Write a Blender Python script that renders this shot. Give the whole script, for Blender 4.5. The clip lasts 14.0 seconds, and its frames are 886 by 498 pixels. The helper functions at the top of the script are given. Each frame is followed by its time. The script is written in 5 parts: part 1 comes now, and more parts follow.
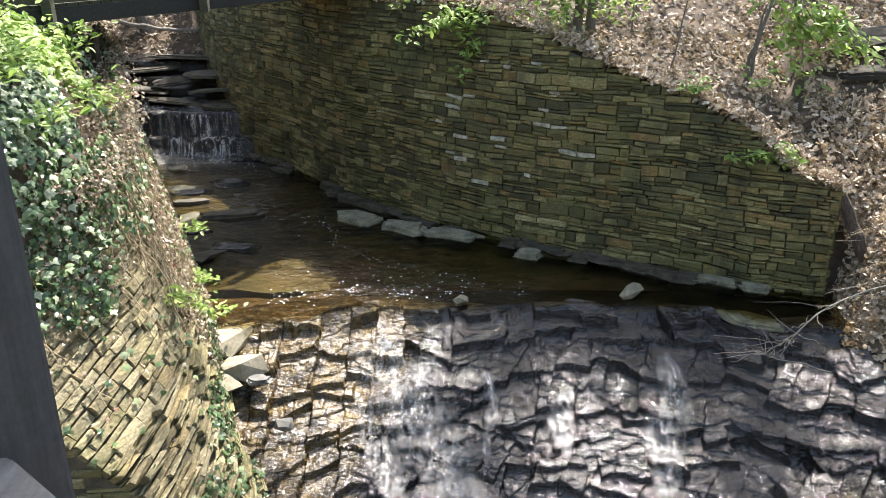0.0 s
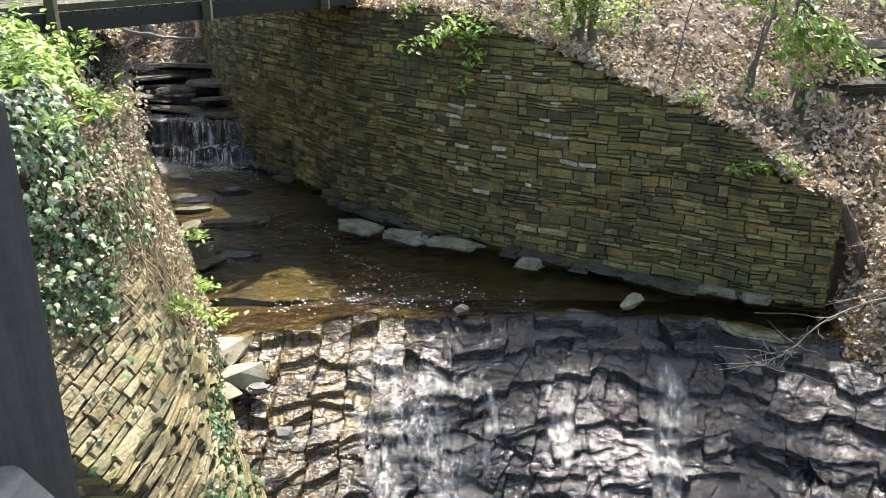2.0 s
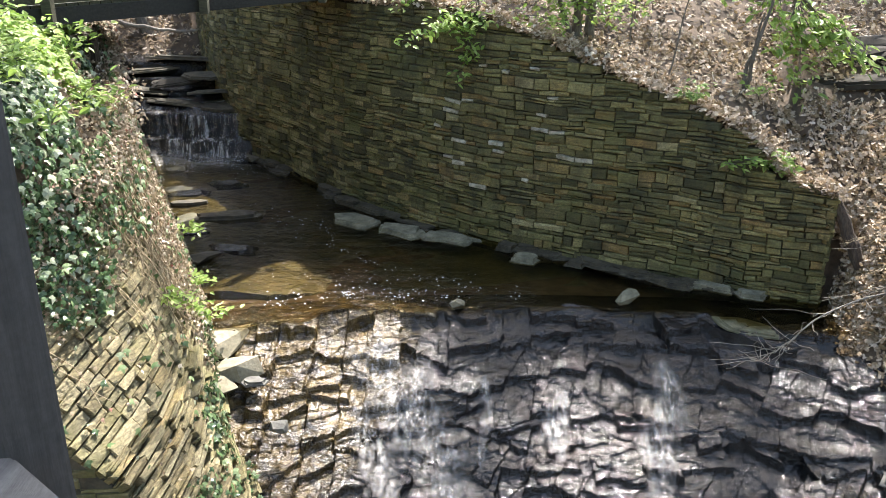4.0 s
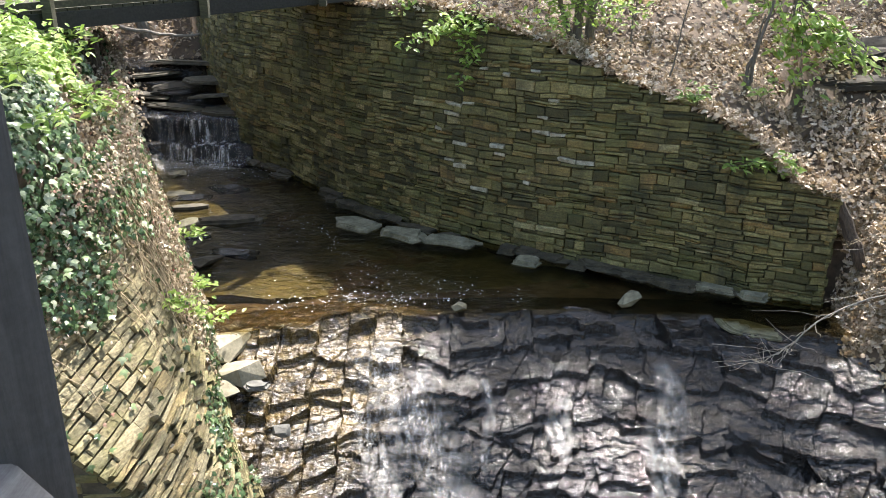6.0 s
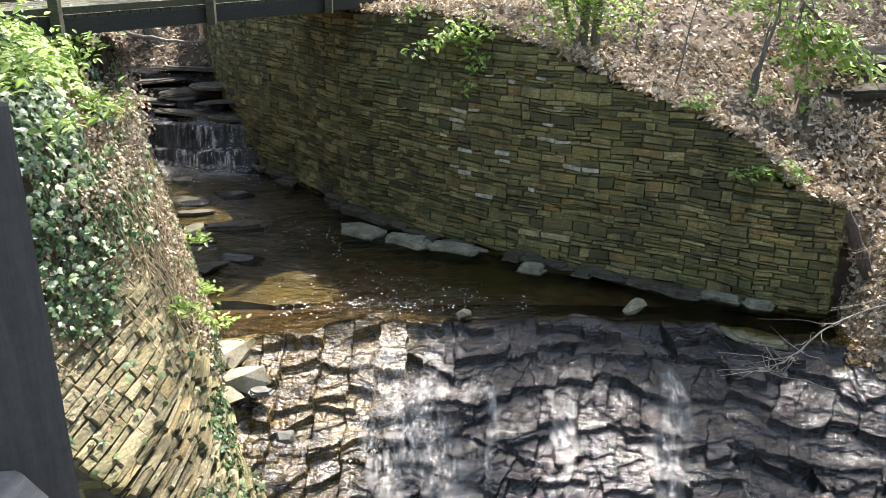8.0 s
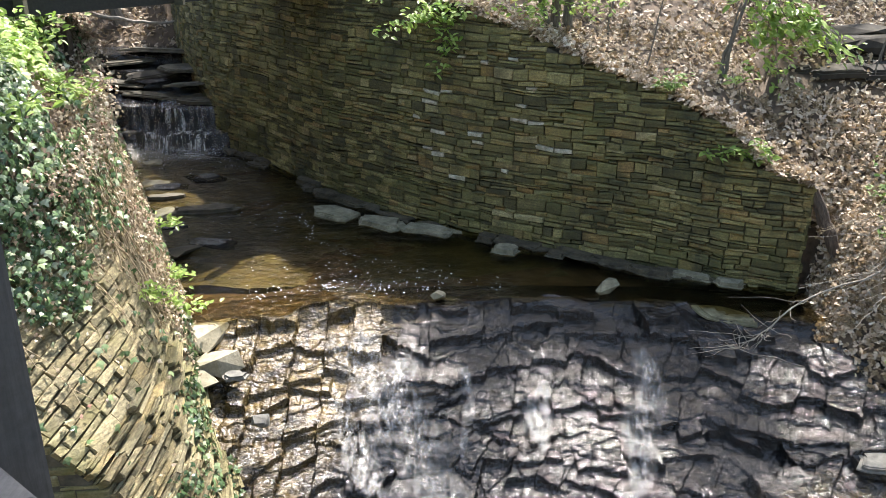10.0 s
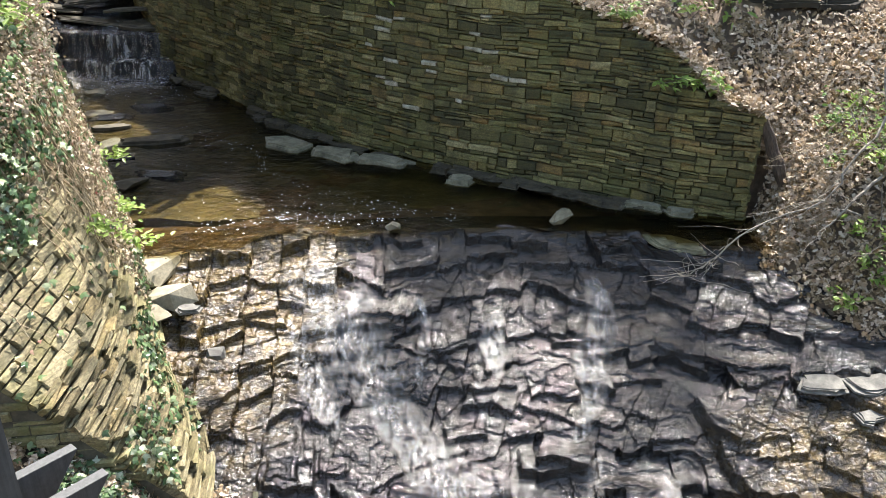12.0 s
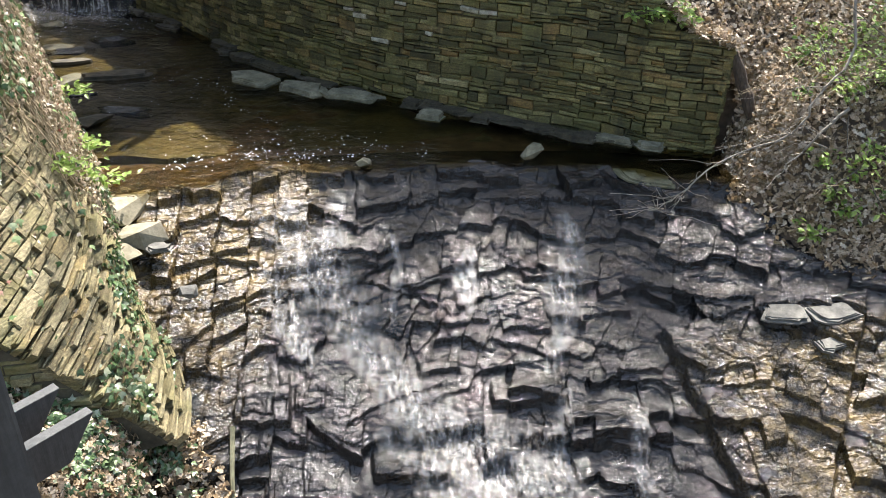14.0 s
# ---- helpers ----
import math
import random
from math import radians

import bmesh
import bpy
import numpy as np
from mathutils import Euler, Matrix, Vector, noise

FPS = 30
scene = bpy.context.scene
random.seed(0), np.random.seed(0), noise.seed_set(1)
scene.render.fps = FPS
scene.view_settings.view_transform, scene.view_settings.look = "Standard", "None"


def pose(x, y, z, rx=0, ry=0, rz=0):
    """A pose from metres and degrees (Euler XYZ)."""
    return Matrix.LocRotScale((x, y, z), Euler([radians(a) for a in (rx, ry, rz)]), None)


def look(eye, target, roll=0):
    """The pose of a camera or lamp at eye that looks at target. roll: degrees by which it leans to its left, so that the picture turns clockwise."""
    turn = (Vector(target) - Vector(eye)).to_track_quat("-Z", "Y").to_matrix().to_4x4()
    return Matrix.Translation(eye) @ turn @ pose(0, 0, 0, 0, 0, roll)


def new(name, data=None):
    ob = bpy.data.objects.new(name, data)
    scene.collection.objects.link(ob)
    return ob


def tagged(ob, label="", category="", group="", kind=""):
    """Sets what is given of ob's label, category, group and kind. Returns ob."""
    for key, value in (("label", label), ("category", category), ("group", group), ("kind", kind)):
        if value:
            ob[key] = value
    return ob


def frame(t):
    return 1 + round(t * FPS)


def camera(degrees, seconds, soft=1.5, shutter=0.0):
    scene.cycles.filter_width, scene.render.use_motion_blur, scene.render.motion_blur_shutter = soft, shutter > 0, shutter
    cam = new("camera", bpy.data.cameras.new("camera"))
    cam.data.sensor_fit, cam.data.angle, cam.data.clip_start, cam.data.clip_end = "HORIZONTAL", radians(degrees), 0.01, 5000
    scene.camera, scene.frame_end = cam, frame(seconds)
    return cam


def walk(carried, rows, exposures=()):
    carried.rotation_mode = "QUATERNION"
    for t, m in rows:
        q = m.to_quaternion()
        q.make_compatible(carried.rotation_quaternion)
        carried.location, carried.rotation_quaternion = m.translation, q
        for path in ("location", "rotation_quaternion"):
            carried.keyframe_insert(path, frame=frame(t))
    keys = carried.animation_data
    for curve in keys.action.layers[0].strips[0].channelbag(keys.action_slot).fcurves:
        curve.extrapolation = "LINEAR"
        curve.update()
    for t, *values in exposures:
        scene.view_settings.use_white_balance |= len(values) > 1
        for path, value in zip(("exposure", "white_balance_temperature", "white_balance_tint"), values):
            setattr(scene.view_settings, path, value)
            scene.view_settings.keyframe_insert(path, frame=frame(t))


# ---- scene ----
cam = camera(56.3, 14.0, 0.9)

PATH = [
    (0, (-0.01, 0.087, 4.993), (-0.009, 1.94, 4.24), 0.0),
    (0.5, (-0.009, 0.082, 4.998), (-0.004, 1.942, 4.263), 0.0),
    (1, (-0.006, 0.076, 5.003), (-0.003, 1.939, 4.277), 0.1),
    (1.5, (-0.009, 0.07, 5.009), (-0.011, 1.933, 4.283), 0.3),
    (2, (-0.012, 0.073, 5.004), (-0.013, 1.934, 4.271), 0.3),
    (2.5, (-0.012, 0.072, 5.005), (-0.011, 1.931, 4.267), 0.5),
    (3, (-0.013, 0.073, 5.004), (-0.008, 1.931, 4.263), 0.6),
    (5.5, (-0.014, 0.074, 5.004), (-0.003, 1.929, 4.256), 0.7),
    (6, (-0.02, 0.085, 4.996), (-0.014, 1.944, 4.258), 0.4),
    (6.5, (-0.017, 0.082, 4.998), (-0.015, 1.944, 4.268), 0.5),
    (7, (-0.019, 0.083, 5.001), (-0.027, 1.948, 4.279), 0.5),
    (9.5, (-0.018, 0.087, 4.995), (0.004, 1.944, 4.253), 0.5),
    (10, (-0.017, 0.086, 4.995), (0.04, 1.934, 4.232), 0.7),
    (10.5, (-0.015, 0.083, 4.995), (0.078, 1.914, 4.195), 0.8),
    (11, (-0.011, 0.08, 4.996), (0.113, 1.886, 4.147), 1.1),
    (11.5, (-0.015, 0.09, 4.989), (0.129, 1.878, 4.103), 1.6),
    (12, (-0.02, 0.099, 4.984), (0.146, 1.872, 4.073), 1.8),
    (12.5, (-0.026, 0.101, 4.983), (0.154, 1.857, 4.043), 1.6),
    (13, (-0.031, 0.101, 4.986), (0.163, 1.835, 4.007), 1.5),
    (13.5, (-0.038, 0.094, 4.992), (0.175, 1.8, 3.97), 1.8),
    (14, (-0.047, 0.086, 4.999), (0.188, 1.775, 3.954), 2.5),
]
walk(cam, [(t, look(eye, target, roll)) for t, eye, target, roll in PATH], [(0, 2.3, 7000, 8.5), (11, 2.3, 7000, 8.5), (13.4, 2.3, 7000, 8.5), (14, 2.14, 7000, 8.5)])

# ---------------------------------------------------------------- light
SUN_AZ, SUN_EL = 20.0, 56.0          # degrees from +y towards +x; height
world = bpy.data.worlds.new("world")
scene.world = world
world.use_nodes = True
wn = world.node_tree
bg = wn.nodes["Background"]
sky = wn.nodes.new("ShaderNodeTexSky")
sky.sky_type, sky.sun_disc = "NISHITA", False
sky.sun_elevation, sky.sun_rotation = radians(SUN_EL), radians(SUN_AZ)
sky.dust_density, sky.ozone_density = 2.0, 0.6
wn.links.new(sky.outputs[0], bg.inputs[0])
bg.inputs[1].default_value = 0.13
sun = new("sun", bpy.data.lights.new("sun", "SUN"))
sun.data.energy, sun.data.angle, sun.data.color = 3.6, radians(0.6), (0.99, 0.97, 1.0)
sun_way = Vector((math.sin(radians(SUN_AZ)) * math.cos(radians(SUN_EL)),
                  math.cos(radians(SUN_AZ)) * math.cos(radians(SUN_EL)), math.sin(radians(SUN_EL))))
sun.matrix_world = look(sun_way * 60, (0, 0, 0))

rng = np.random.default_rng(7)


# ---------------------------------------------------------------- materials
def nodes_of(name):
    m = bpy.data.materials.new(name)
    m.use_nodes = True
    nt = m.node_tree
    return m, nt, nt.nodes["Principled BSDF"]


def add(nt, kind, **values):
    n = nt.nodes.new(kind)
    for k, v in values.items():
        n.inputs[k.replace("_", " ")].default_value = v
    return n


def noise_tex(nt, scale, detail=6.0, rough=0.6, stretch=None):
    co = nt.nodes.new("ShaderNodeNewGeometry")
    n = add(nt, "ShaderNodeTexNoise", Scale=scale, Detail=detail, Roughness=rough)
    if stretch:
        mp = nt.nodes.new("ShaderNodeMapping")
        mp.inputs["Scale"].default_value = stretch
        nt.links.new(co.outputs["Position"], mp.inputs[0])
        nt.links.new(mp.outputs[0], n.inputs["Vector"])
    else:
        nt.links.new(co.outputs["Position"], n.inputs["Vector"])
    return n


def ramp(nt, source, stops):
    r = nt.nodes.new("ShaderNodeValToRGB")
    el = r.color_ramp.elements
    while len(el) < len(stops):
        el.new(0.5)
    for e, (p, c) in zip(el, stops):
        e.position = p
        e.color = (*c, 1) if len(c) == 3 else c
    nt.links.new(source, r.inputs[0])
    return r


def mix(nt, fac, a, b, mode="MIX"):
    n = nt.nodes.new("ShaderNodeMix")
    n.data_type, n.blend_type = "RGBA", mode
    for sock, val in ((n.inputs[0], fac), (n.inputs[6], a), (n.inputs[7], b)):
        if isinstance(val, (int, float)):
            sock.default_value = val
        elif isinstance(val, tuple):
            sock.default_value = (*val, 1) if len(val) == 3 else val
        else:
            nt.links.new(val, sock)
    return n.outputs[2]


def bump(nt, bsdf, height, strength, distance=0.02):
    b = add(nt, "ShaderNodeBump", Strength=strength, Distance=distance)
    nt.links.new(height, b.inputs["Height"])
    nt.links.new(b.outputs[0], bsdf.inputs["Normal"])
    return b


def stone_material(name, stops, moss=None, moss_at=(0.5, 0.7), stain=None, rough=0.9, single=True):
    """Rough-cut stone: its own tone for each piece, grain, stains and moss."""
    m, nt, bs = nodes_of(name)
    if single:
        rnd = nt.nodes.new("ShaderNodeObjectInfo").outputs["Random"]
    else:
        rnd = nt.nodes.new("ShaderNodeNewGeometry").outputs["Random Per Island"]
    tone = ramp(nt, rnd, stops)
    fine = noise_tex(nt, 34, 8, 0.75)
    col = mix(nt, 0.7, tone.outputs[0], ramp(nt, fine.outputs[0], [(0.36, (0.35, 0.35, 0.35)), (0.64, (1.5, 1.5, 1.42))]).outputs[0], "MULTIPLY")
    strata = noise_tex(nt, 1, 5, 0.65, (6, 6, 60))
    col = mix(nt, 0.6, col, ramp(nt, strata.outputs[0], [(0.42, (0.55, 0.55, 0.55)), (0.58, (1.2, 1.2, 1.2))]).outputs[0], "MULTIPLY")
    big = noise_tex(nt, 1.3, 6, 0.65)
    if moss:
        col = mix(nt, ramp(nt, big.outputs[0], [(moss_at[0], (0, 0, 0)), (moss_at[1], (0.7, 0.7, 0.7))]).outputs[0], col, moss)
    if stain:
        damp = noise_tex(nt, 1, 6, 0.7, (1.5, 1.5, 0.7))
        col = mix(nt, ramp(nt, damp.outputs[0], [(0.34, (0.8, 0.8, 0.8)), (0.52, (0, 0, 0))]).outputs[0], col, stain)
    nt.links.new(col, bs.inputs["Base Color"])
    bs.inputs["Roughness"].default_value = rough
    n1, n2 = noise_tex(nt, 1, 5, 0.6, (12, 12, 34)), noise_tex(nt, 60, 4, 0.7)
    su = nt.nodes.new("ShaderNodeMath")
    su.operation = "MULTIPLY_ADD"
    su.inputs[1].default_value = 0.3
    nt.links.new(n2.outputs[0], su.inputs[0])
    nt.links.new(n1.outputs[0], su.inputs[2])
    bump(nt, bs, su.outputs[0], 1.0, 0.022)
    return m


def leaf_material(name, stops, rough=0.5, light=0.35, hue=0.02):
    """Leaves: one tone each, a little light through them."""
    m, nt, bs = nodes_of(name)
    rnd = nt.nodes.new("ShaderNodeNewGeometry").outputs["Random Per Island"]
    tone = ramp(nt, rnd, stops).outputs[0]
    fine = noise_tex(nt, 30, 4, 0.6)
    tone = mix(nt, 0.4, tone, ramp(nt, fine.outputs[0], [(0.3, (0.45, 0.45, 0.45)), (0.7, (1, 1, 1))]).outputs[0], "MULTIPLY")
    nt.links.new(tone, bs.inputs["Base Color"])
    bs.inputs["Roughness"].default_value = rough
    out = nt.nodes["Material Output"]
    tr = nt.nodes.new("ShaderNodeBsdfTranslucent")
    nt.links.new(tone, tr.inputs[0])
    ms = nt.nodes.new("ShaderNodeMixShader")
    ms.inputs[0].default_value = light
    nt.links.new(bs.outputs[0], ms.inputs[1])
    nt.links.new(tr.outputs[0], ms.inputs[2])
    nt.links.new(ms.outputs[0], out.inputs[0])
    return m


def plain_material(name, a, b, scale, rough=0.8, stretch=None, relief=0.5, distance=0.01, fine=None):
    m, nt, bs = nodes_of(name)
    n = noise_tex(nt, scale, 8, 0.65, stretch)
    col = ramp(nt, n.outputs[0], [(0.3, a), (0.7, b)]).outputs[0]
    if fine:
        f = noise_tex(nt, fine, 6, 0.7)
        col = mix(nt, 0.5, col, ramp(nt, f.outputs[0], [(0.3, (0.35, 0.35, 0.35)), (0.7, (1, 1, 1))]).outputs[0], "MULTIPLY")
    nt.links.new(col, bs.inputs["Base Color"])
    bs.inputs["Roughness"].default_value = rough
    bump(nt, bs, n.outputs[0], relief, distance)
    return m


GREY_WALL = [(0.0, (0.072, 0.064, 0.026)), (0.3, (0.145, 0.127, 0.050)), (0.55, (0.21, 0.183, 0.073)), (0.8, (0.30, 0.258, 0.105)), (0.92, (0.25, 0.16, 0.055)), (1.0, (0.40, 0.345, 0.17))]
M_wall = stone_material("weathered wall stone", GREY_WALL, moss=(0.11, 0.115, 0.034), moss_at=(0.46, 0.68), stain=(0.034, 0.034, 0.018))
M_wall_rest = stone_material("weathered wall stone far", GREY_WALL, moss=(0.11, 0.115, 0.034), moss_at=(0.46, 0.68), stain=(0.034, 0.034, 0.018), single=False)
M_lime = plain_material("lime-washed stone", (0.20, 0.18, 0.11), (0.72, 0.67, 0.52), 11, 0.9, fine=40)
M_mortar = plain_material("old mortar", (0.045, 0.040, 0.026), (0.13, 0.115, 0.075), 6, 0.95, fine=30)
BUFF = [(0.0, (0.15, 0.122, 0.065)), (0.35, (0.25, 0.21, 0.115)), (0.6, (0.20, 0.175, 0.105)), (0.85, (0.35, 0.30, 0.18)), (1.0, (0.26, 0.20, 0.095))]
M_buff = stone_material("buff sandstone", BUFF, moss=(0.14, 0.135, 0.04), moss_at=(0.48, 0.68))
M_buff_rest = stone_material("buff sandstone far", BUFF, moss=(0.14, 0.135, 0.04), moss_at=(0.48, 0.68), single=False)
M_slab = plain_material("dry pale shale", (0.10, 0.093, 0.056), (0.36, 0.33, 0.22), 5, 0.85, fine=30, relief=1.0, distance=0.015)
M_cream = plain_material("pale sandstone", (0.17, 0.15, 0.095), (0.42, 0.375, 0.265), 6, 0.9, fine=25, relief=1.0, distance=0.02)
M_grey = plain_material("grey damp shale", (0.07, 0.068, 0.058), (0.22, 0.21, 0.18), 7, 0.85, fine=25, relief=1.0, distance=0.015)
M_mossy = plain_material("mossy shale", (0.05, 0.05, 0.022), (0.24, 0.23, 0.14), 6, 0.6, fine=30)
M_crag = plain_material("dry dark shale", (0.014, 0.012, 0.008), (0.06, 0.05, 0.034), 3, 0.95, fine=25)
M_ledge = plain_material("damp shale", (0.020, 0.017, 0.010), (0.12, 0.10, 0.058), 6, 0.75, fine=25, relief=1.0, distance=0.02)
M_soil = plain_material("bank soil with leaf mould", (0.045, 0.033, 0.022), (0.17, 0.12, 0.078), 3.5, 0.95, fine=45, relief=0.8, distance=0.03)
M_bark = plain_material("grey bark", (0.07, 0.06, 0.045), (0.20, 0.175, 0.135), 9, 0.9, (6, 6, 1), 0.8, 0.02)
M_twig = plain_material("bare pale twig", (0.15, 0.125, 0.095), (0.36, 0.32, 0.255), 12, 0.8)
M_rot = plain_material("rotten log", (0.035, 0.025, 0.018), (0.13, 0.095, 0.065), 7, 0.95, (8, 8, 1), 0.9, 0.03)
M_post = plain_material("dark stained timber", (0.045, 0.046, 0.044), (0.092, 0.093, 0.088), 5, 0.7, (14, 14, 1), 0.35, 0.004, fine=60)
M_rail = plain_material("weathered grey board", (0.09, 0.087, 0.08), (0.18, 0.172, 0.16), 5, 0.8, (14, 1.5, 14), 0.4, 0.004, fine=60)
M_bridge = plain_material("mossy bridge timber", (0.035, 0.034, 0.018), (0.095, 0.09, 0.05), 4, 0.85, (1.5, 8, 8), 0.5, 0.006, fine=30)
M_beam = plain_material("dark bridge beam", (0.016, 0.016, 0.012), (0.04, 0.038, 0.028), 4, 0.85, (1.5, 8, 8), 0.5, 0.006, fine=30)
M_vine = plain_material("dead vine stems", (0.20, 0.15, 0.09), (0.42, 0.34, 0.22), 12, 0.9)
# the whitish last stop paints sunlit gloss onto some of the ivy leaves
M_ivy = leaf_material("ivy leaf", [(0, (0.05, 0.09, 0.04)), (0.45, (0.10, 0.17, 0.07)), (0.75, (0.22, 0.30, 0.14)), (1, (0.50, 0.54, 0.38))], 0.26, 0.25)
M_dry = leaf_material("dry ivy leaf", [(0, (0.14, 0.10, 0.06)), (0.4, (0.33, 0.25, 0.16)), (0.8, (0.52, 0.43, 0.31)), (0.93, (0.62, 0.56, 0.44)), (1, (0.28, 0.09, 0.06))], 0.7, 0.25)
M_fresh = leaf_material("spring leaf", [(0, (0.17, 0.29, 0.055)), (0.5, (0.33, 0.47, 0.10)), (1, (0.54, 0.66, 0.22))], 0.45, 0.5)
M_grass = leaf_material("grass blade", [(0, (0.10, 0.19, 0.035)), (1, (0.26, 0.36, 0.09))], 0.6, 0.3)
M_oak = leaf_material("dead oak leaf", [(0, (0.13, 0.088, 0.046)), (0.35, (0.36, 0.262, 0.145)), (0.7, (0.54, 0.42, 0.295)), (1, (0.74, 0.64, 0.50))], 0.55, 0.25)
M_fleck = plain_material("foam and glint fleck", (0.7, 0.7, 0.68), (0.85, 0.85, 0.83), 20, 0.6)
M_crown = leaf_material("canopy leaf", [(0, (0.03, 0.065, 0.014)), (1, (0.07, 0.125, 0.026))], 0.55, 0.22)


def wet_rock():
    """Near-black shale under a rippling film of water, with olive and rust growth where it runs thin."""
    m, nt, bs = nodes_of("wet shale")
    big = noise_tex(nt, 1.3, 4, 0.6)
    col = ramp(nt, big.outputs[0], [(0.35, (0.006, 0.006, 0.006)), (0.55, (0.011, 0.0105, 0.010)), (0.68, (0.022, 0.020, 0.018))]).outputs[0]
    mid = noise_tex(nt, 7, 8, 0.7)
    algae = noise_tex(nt, 2.6, 5, 0.65)
    grown = ramp(nt, mid.outputs[0], [(0.3, (0.03, 0.020, 0.006)), (0.5, (0.115, 0.074, 0.020)), (0.7, (0.21, 0.15, 0.055))]).outputs[0]
    at = nt.nodes.new("ShaderNodeAttribute")
    at.attribute_name = "growth"
    mu = nt.nodes.new("ShaderNodeMath")
    mu.operation = "MULTIPLY"
    nt.links.new(at.outputs["Fac"], mu.inputs[0])
    nt.links.new(ramp(nt, algae.outputs[0], [(0.34, (0, 0, 0)), (0.52, (1, 1, 1))]).outputs[0], mu.inputs[1])
    col = mix(nt, mu.outputs[0], col, grown)
    col = mix(nt, 0.7, col, ramp(nt, mid.outputs[0], [(0.3, (0.4, 0.4, 0.4)), (0.7, (1.3, 1.28, 1.25))]).outputs[0], "MULTIPLY")
    nt.links.new(col, bs.inputs["Base Color"])
    patch = noise_tex(nt, 3.2, 5, 0.65)
    r = ramp(nt, patch.outputs[0], [(0.36, (0.09, 0.09, 0.09)), (0.64, (0.18, 0.18, 0.18))])
    rg = nt.nodes.new("ShaderNodeMath")
    rg.operation = "MULTIPLY_ADD"
    rg.inputs[1].default_value = 0.16
    nt.links.new(mu.outputs[0], rg.inputs[0])
    nt.links.new(r.outputs[0], rg.inputs[2])
    nt.links.new(rg.outputs[0], bs.inputs["Roughness"])
    bs.inputs["IOR"].default_value = 1.37
    # broken layering, then the small ripples of the film
    n1, n2, n3 = noise_tex(nt, 1, 4, 0.6, (9, 20, 26)), noise_tex(nt, 17, 2, 0.5), noise_tex(nt, 44, 1, 0.5)
    su = nt.nodes.new("ShaderNodeMath")
    su.operation = "MULTIPLY_ADD"
    su.inputs[1].default_value = 0.8
    nt.links.new(n2.outputs[0], su.inputs[0])
    nt.links.new(n1.outputs[0], su.inputs[2])
    sv = nt.nodes.new("ShaderNodeMath")
    sv.operation = "MULTIPLY_ADD"
    sv.inputs[1].default_value = 0.28
    nt.links.new(n3.outputs[0], sv.inputs[0])
    nt.links.new(su.outputs[0], sv.inputs[2])
    bump(nt, bs, sv.outputs[0], 1.0, 0.024)
    bs.inputs["Coat Weight"].default_value = 0.5
    bs.inputs["Coat Roughness"].default_value = 0.06
    cb = add(nt, "ShaderNodeBump", Strength=1.0, Distance=0.022)
    nt.links.new(sv.outputs[0], cb.inputs["Height"])
    nt.links.new(cb.outputs[0], bs.inputs["Coat Normal"])
    return m


def pool_water():
    """A thin clear skin: gloss by Fresnel over tinted clear water."""
    m, nt, bs = nodes_of("stream water")
    nt.nodes.remove(bs)
    out = nt.nodes["Material Output"]
    tr = nt.nodes.new("ShaderNodeBsdfTransparent")
    tr.inputs[0].default_value = (0.66, 0.59, 0.40, 1)
    gl = nt.nodes.new("ShaderNodeBsdfGlossy")
    gl.inputs["Roughness"].default_value = 0.04
    fr = nt.nodes.new("ShaderNodeFresnel")
    fr.inputs["IOR"].default_value = 1.33
    n1, n2 = noise_tex(nt, 6, 3, 0.5), noise_tex(nt, 19, 3, 0.55)
    su = nt.nodes.new("ShaderNodeMath")
    su.operation = "MULTIPLY_ADD"
    su.inputs[1].default_value = 0.3
    nt.links.new(n2.outputs[0], su.inputs[0])
    nt.links.new(n1.outputs[0], su.inputs[2])
    run = nt.nodes.new("ShaderNodeAttribute")
    run.attribute_name = "ripple"
    hm = nt.nodes.new("ShaderNodeMath")
    hm.operation = "MULTIPLY"
    nt.links.new(su.outputs[0], hm.inputs[0])
    nt.links.new(run.outputs["Fac"], hm.inputs[1])
    b = add(nt, "ShaderNodeBump", Strength=1.0, Distance=0.085)
    nt.links.new(hm.outputs[0], b.inputs["Height"])
    nt.links.new(b.outputs[0], gl.inputs["Normal"])
    nt.links.new(b.outputs[0], fr.inputs["Normal"])
    ms = nt.nodes.new("ShaderNodeMixShader")
    nt.links.new(fr.outputs[0], ms.inputs[0])
    nt.links.new(tr.outputs[0], ms.inputs[1])
    nt.links.new(gl.outputs[0], ms.inputs[2])
    nt.links.new(ms.outputs[0], out.inputs[0])
    return m


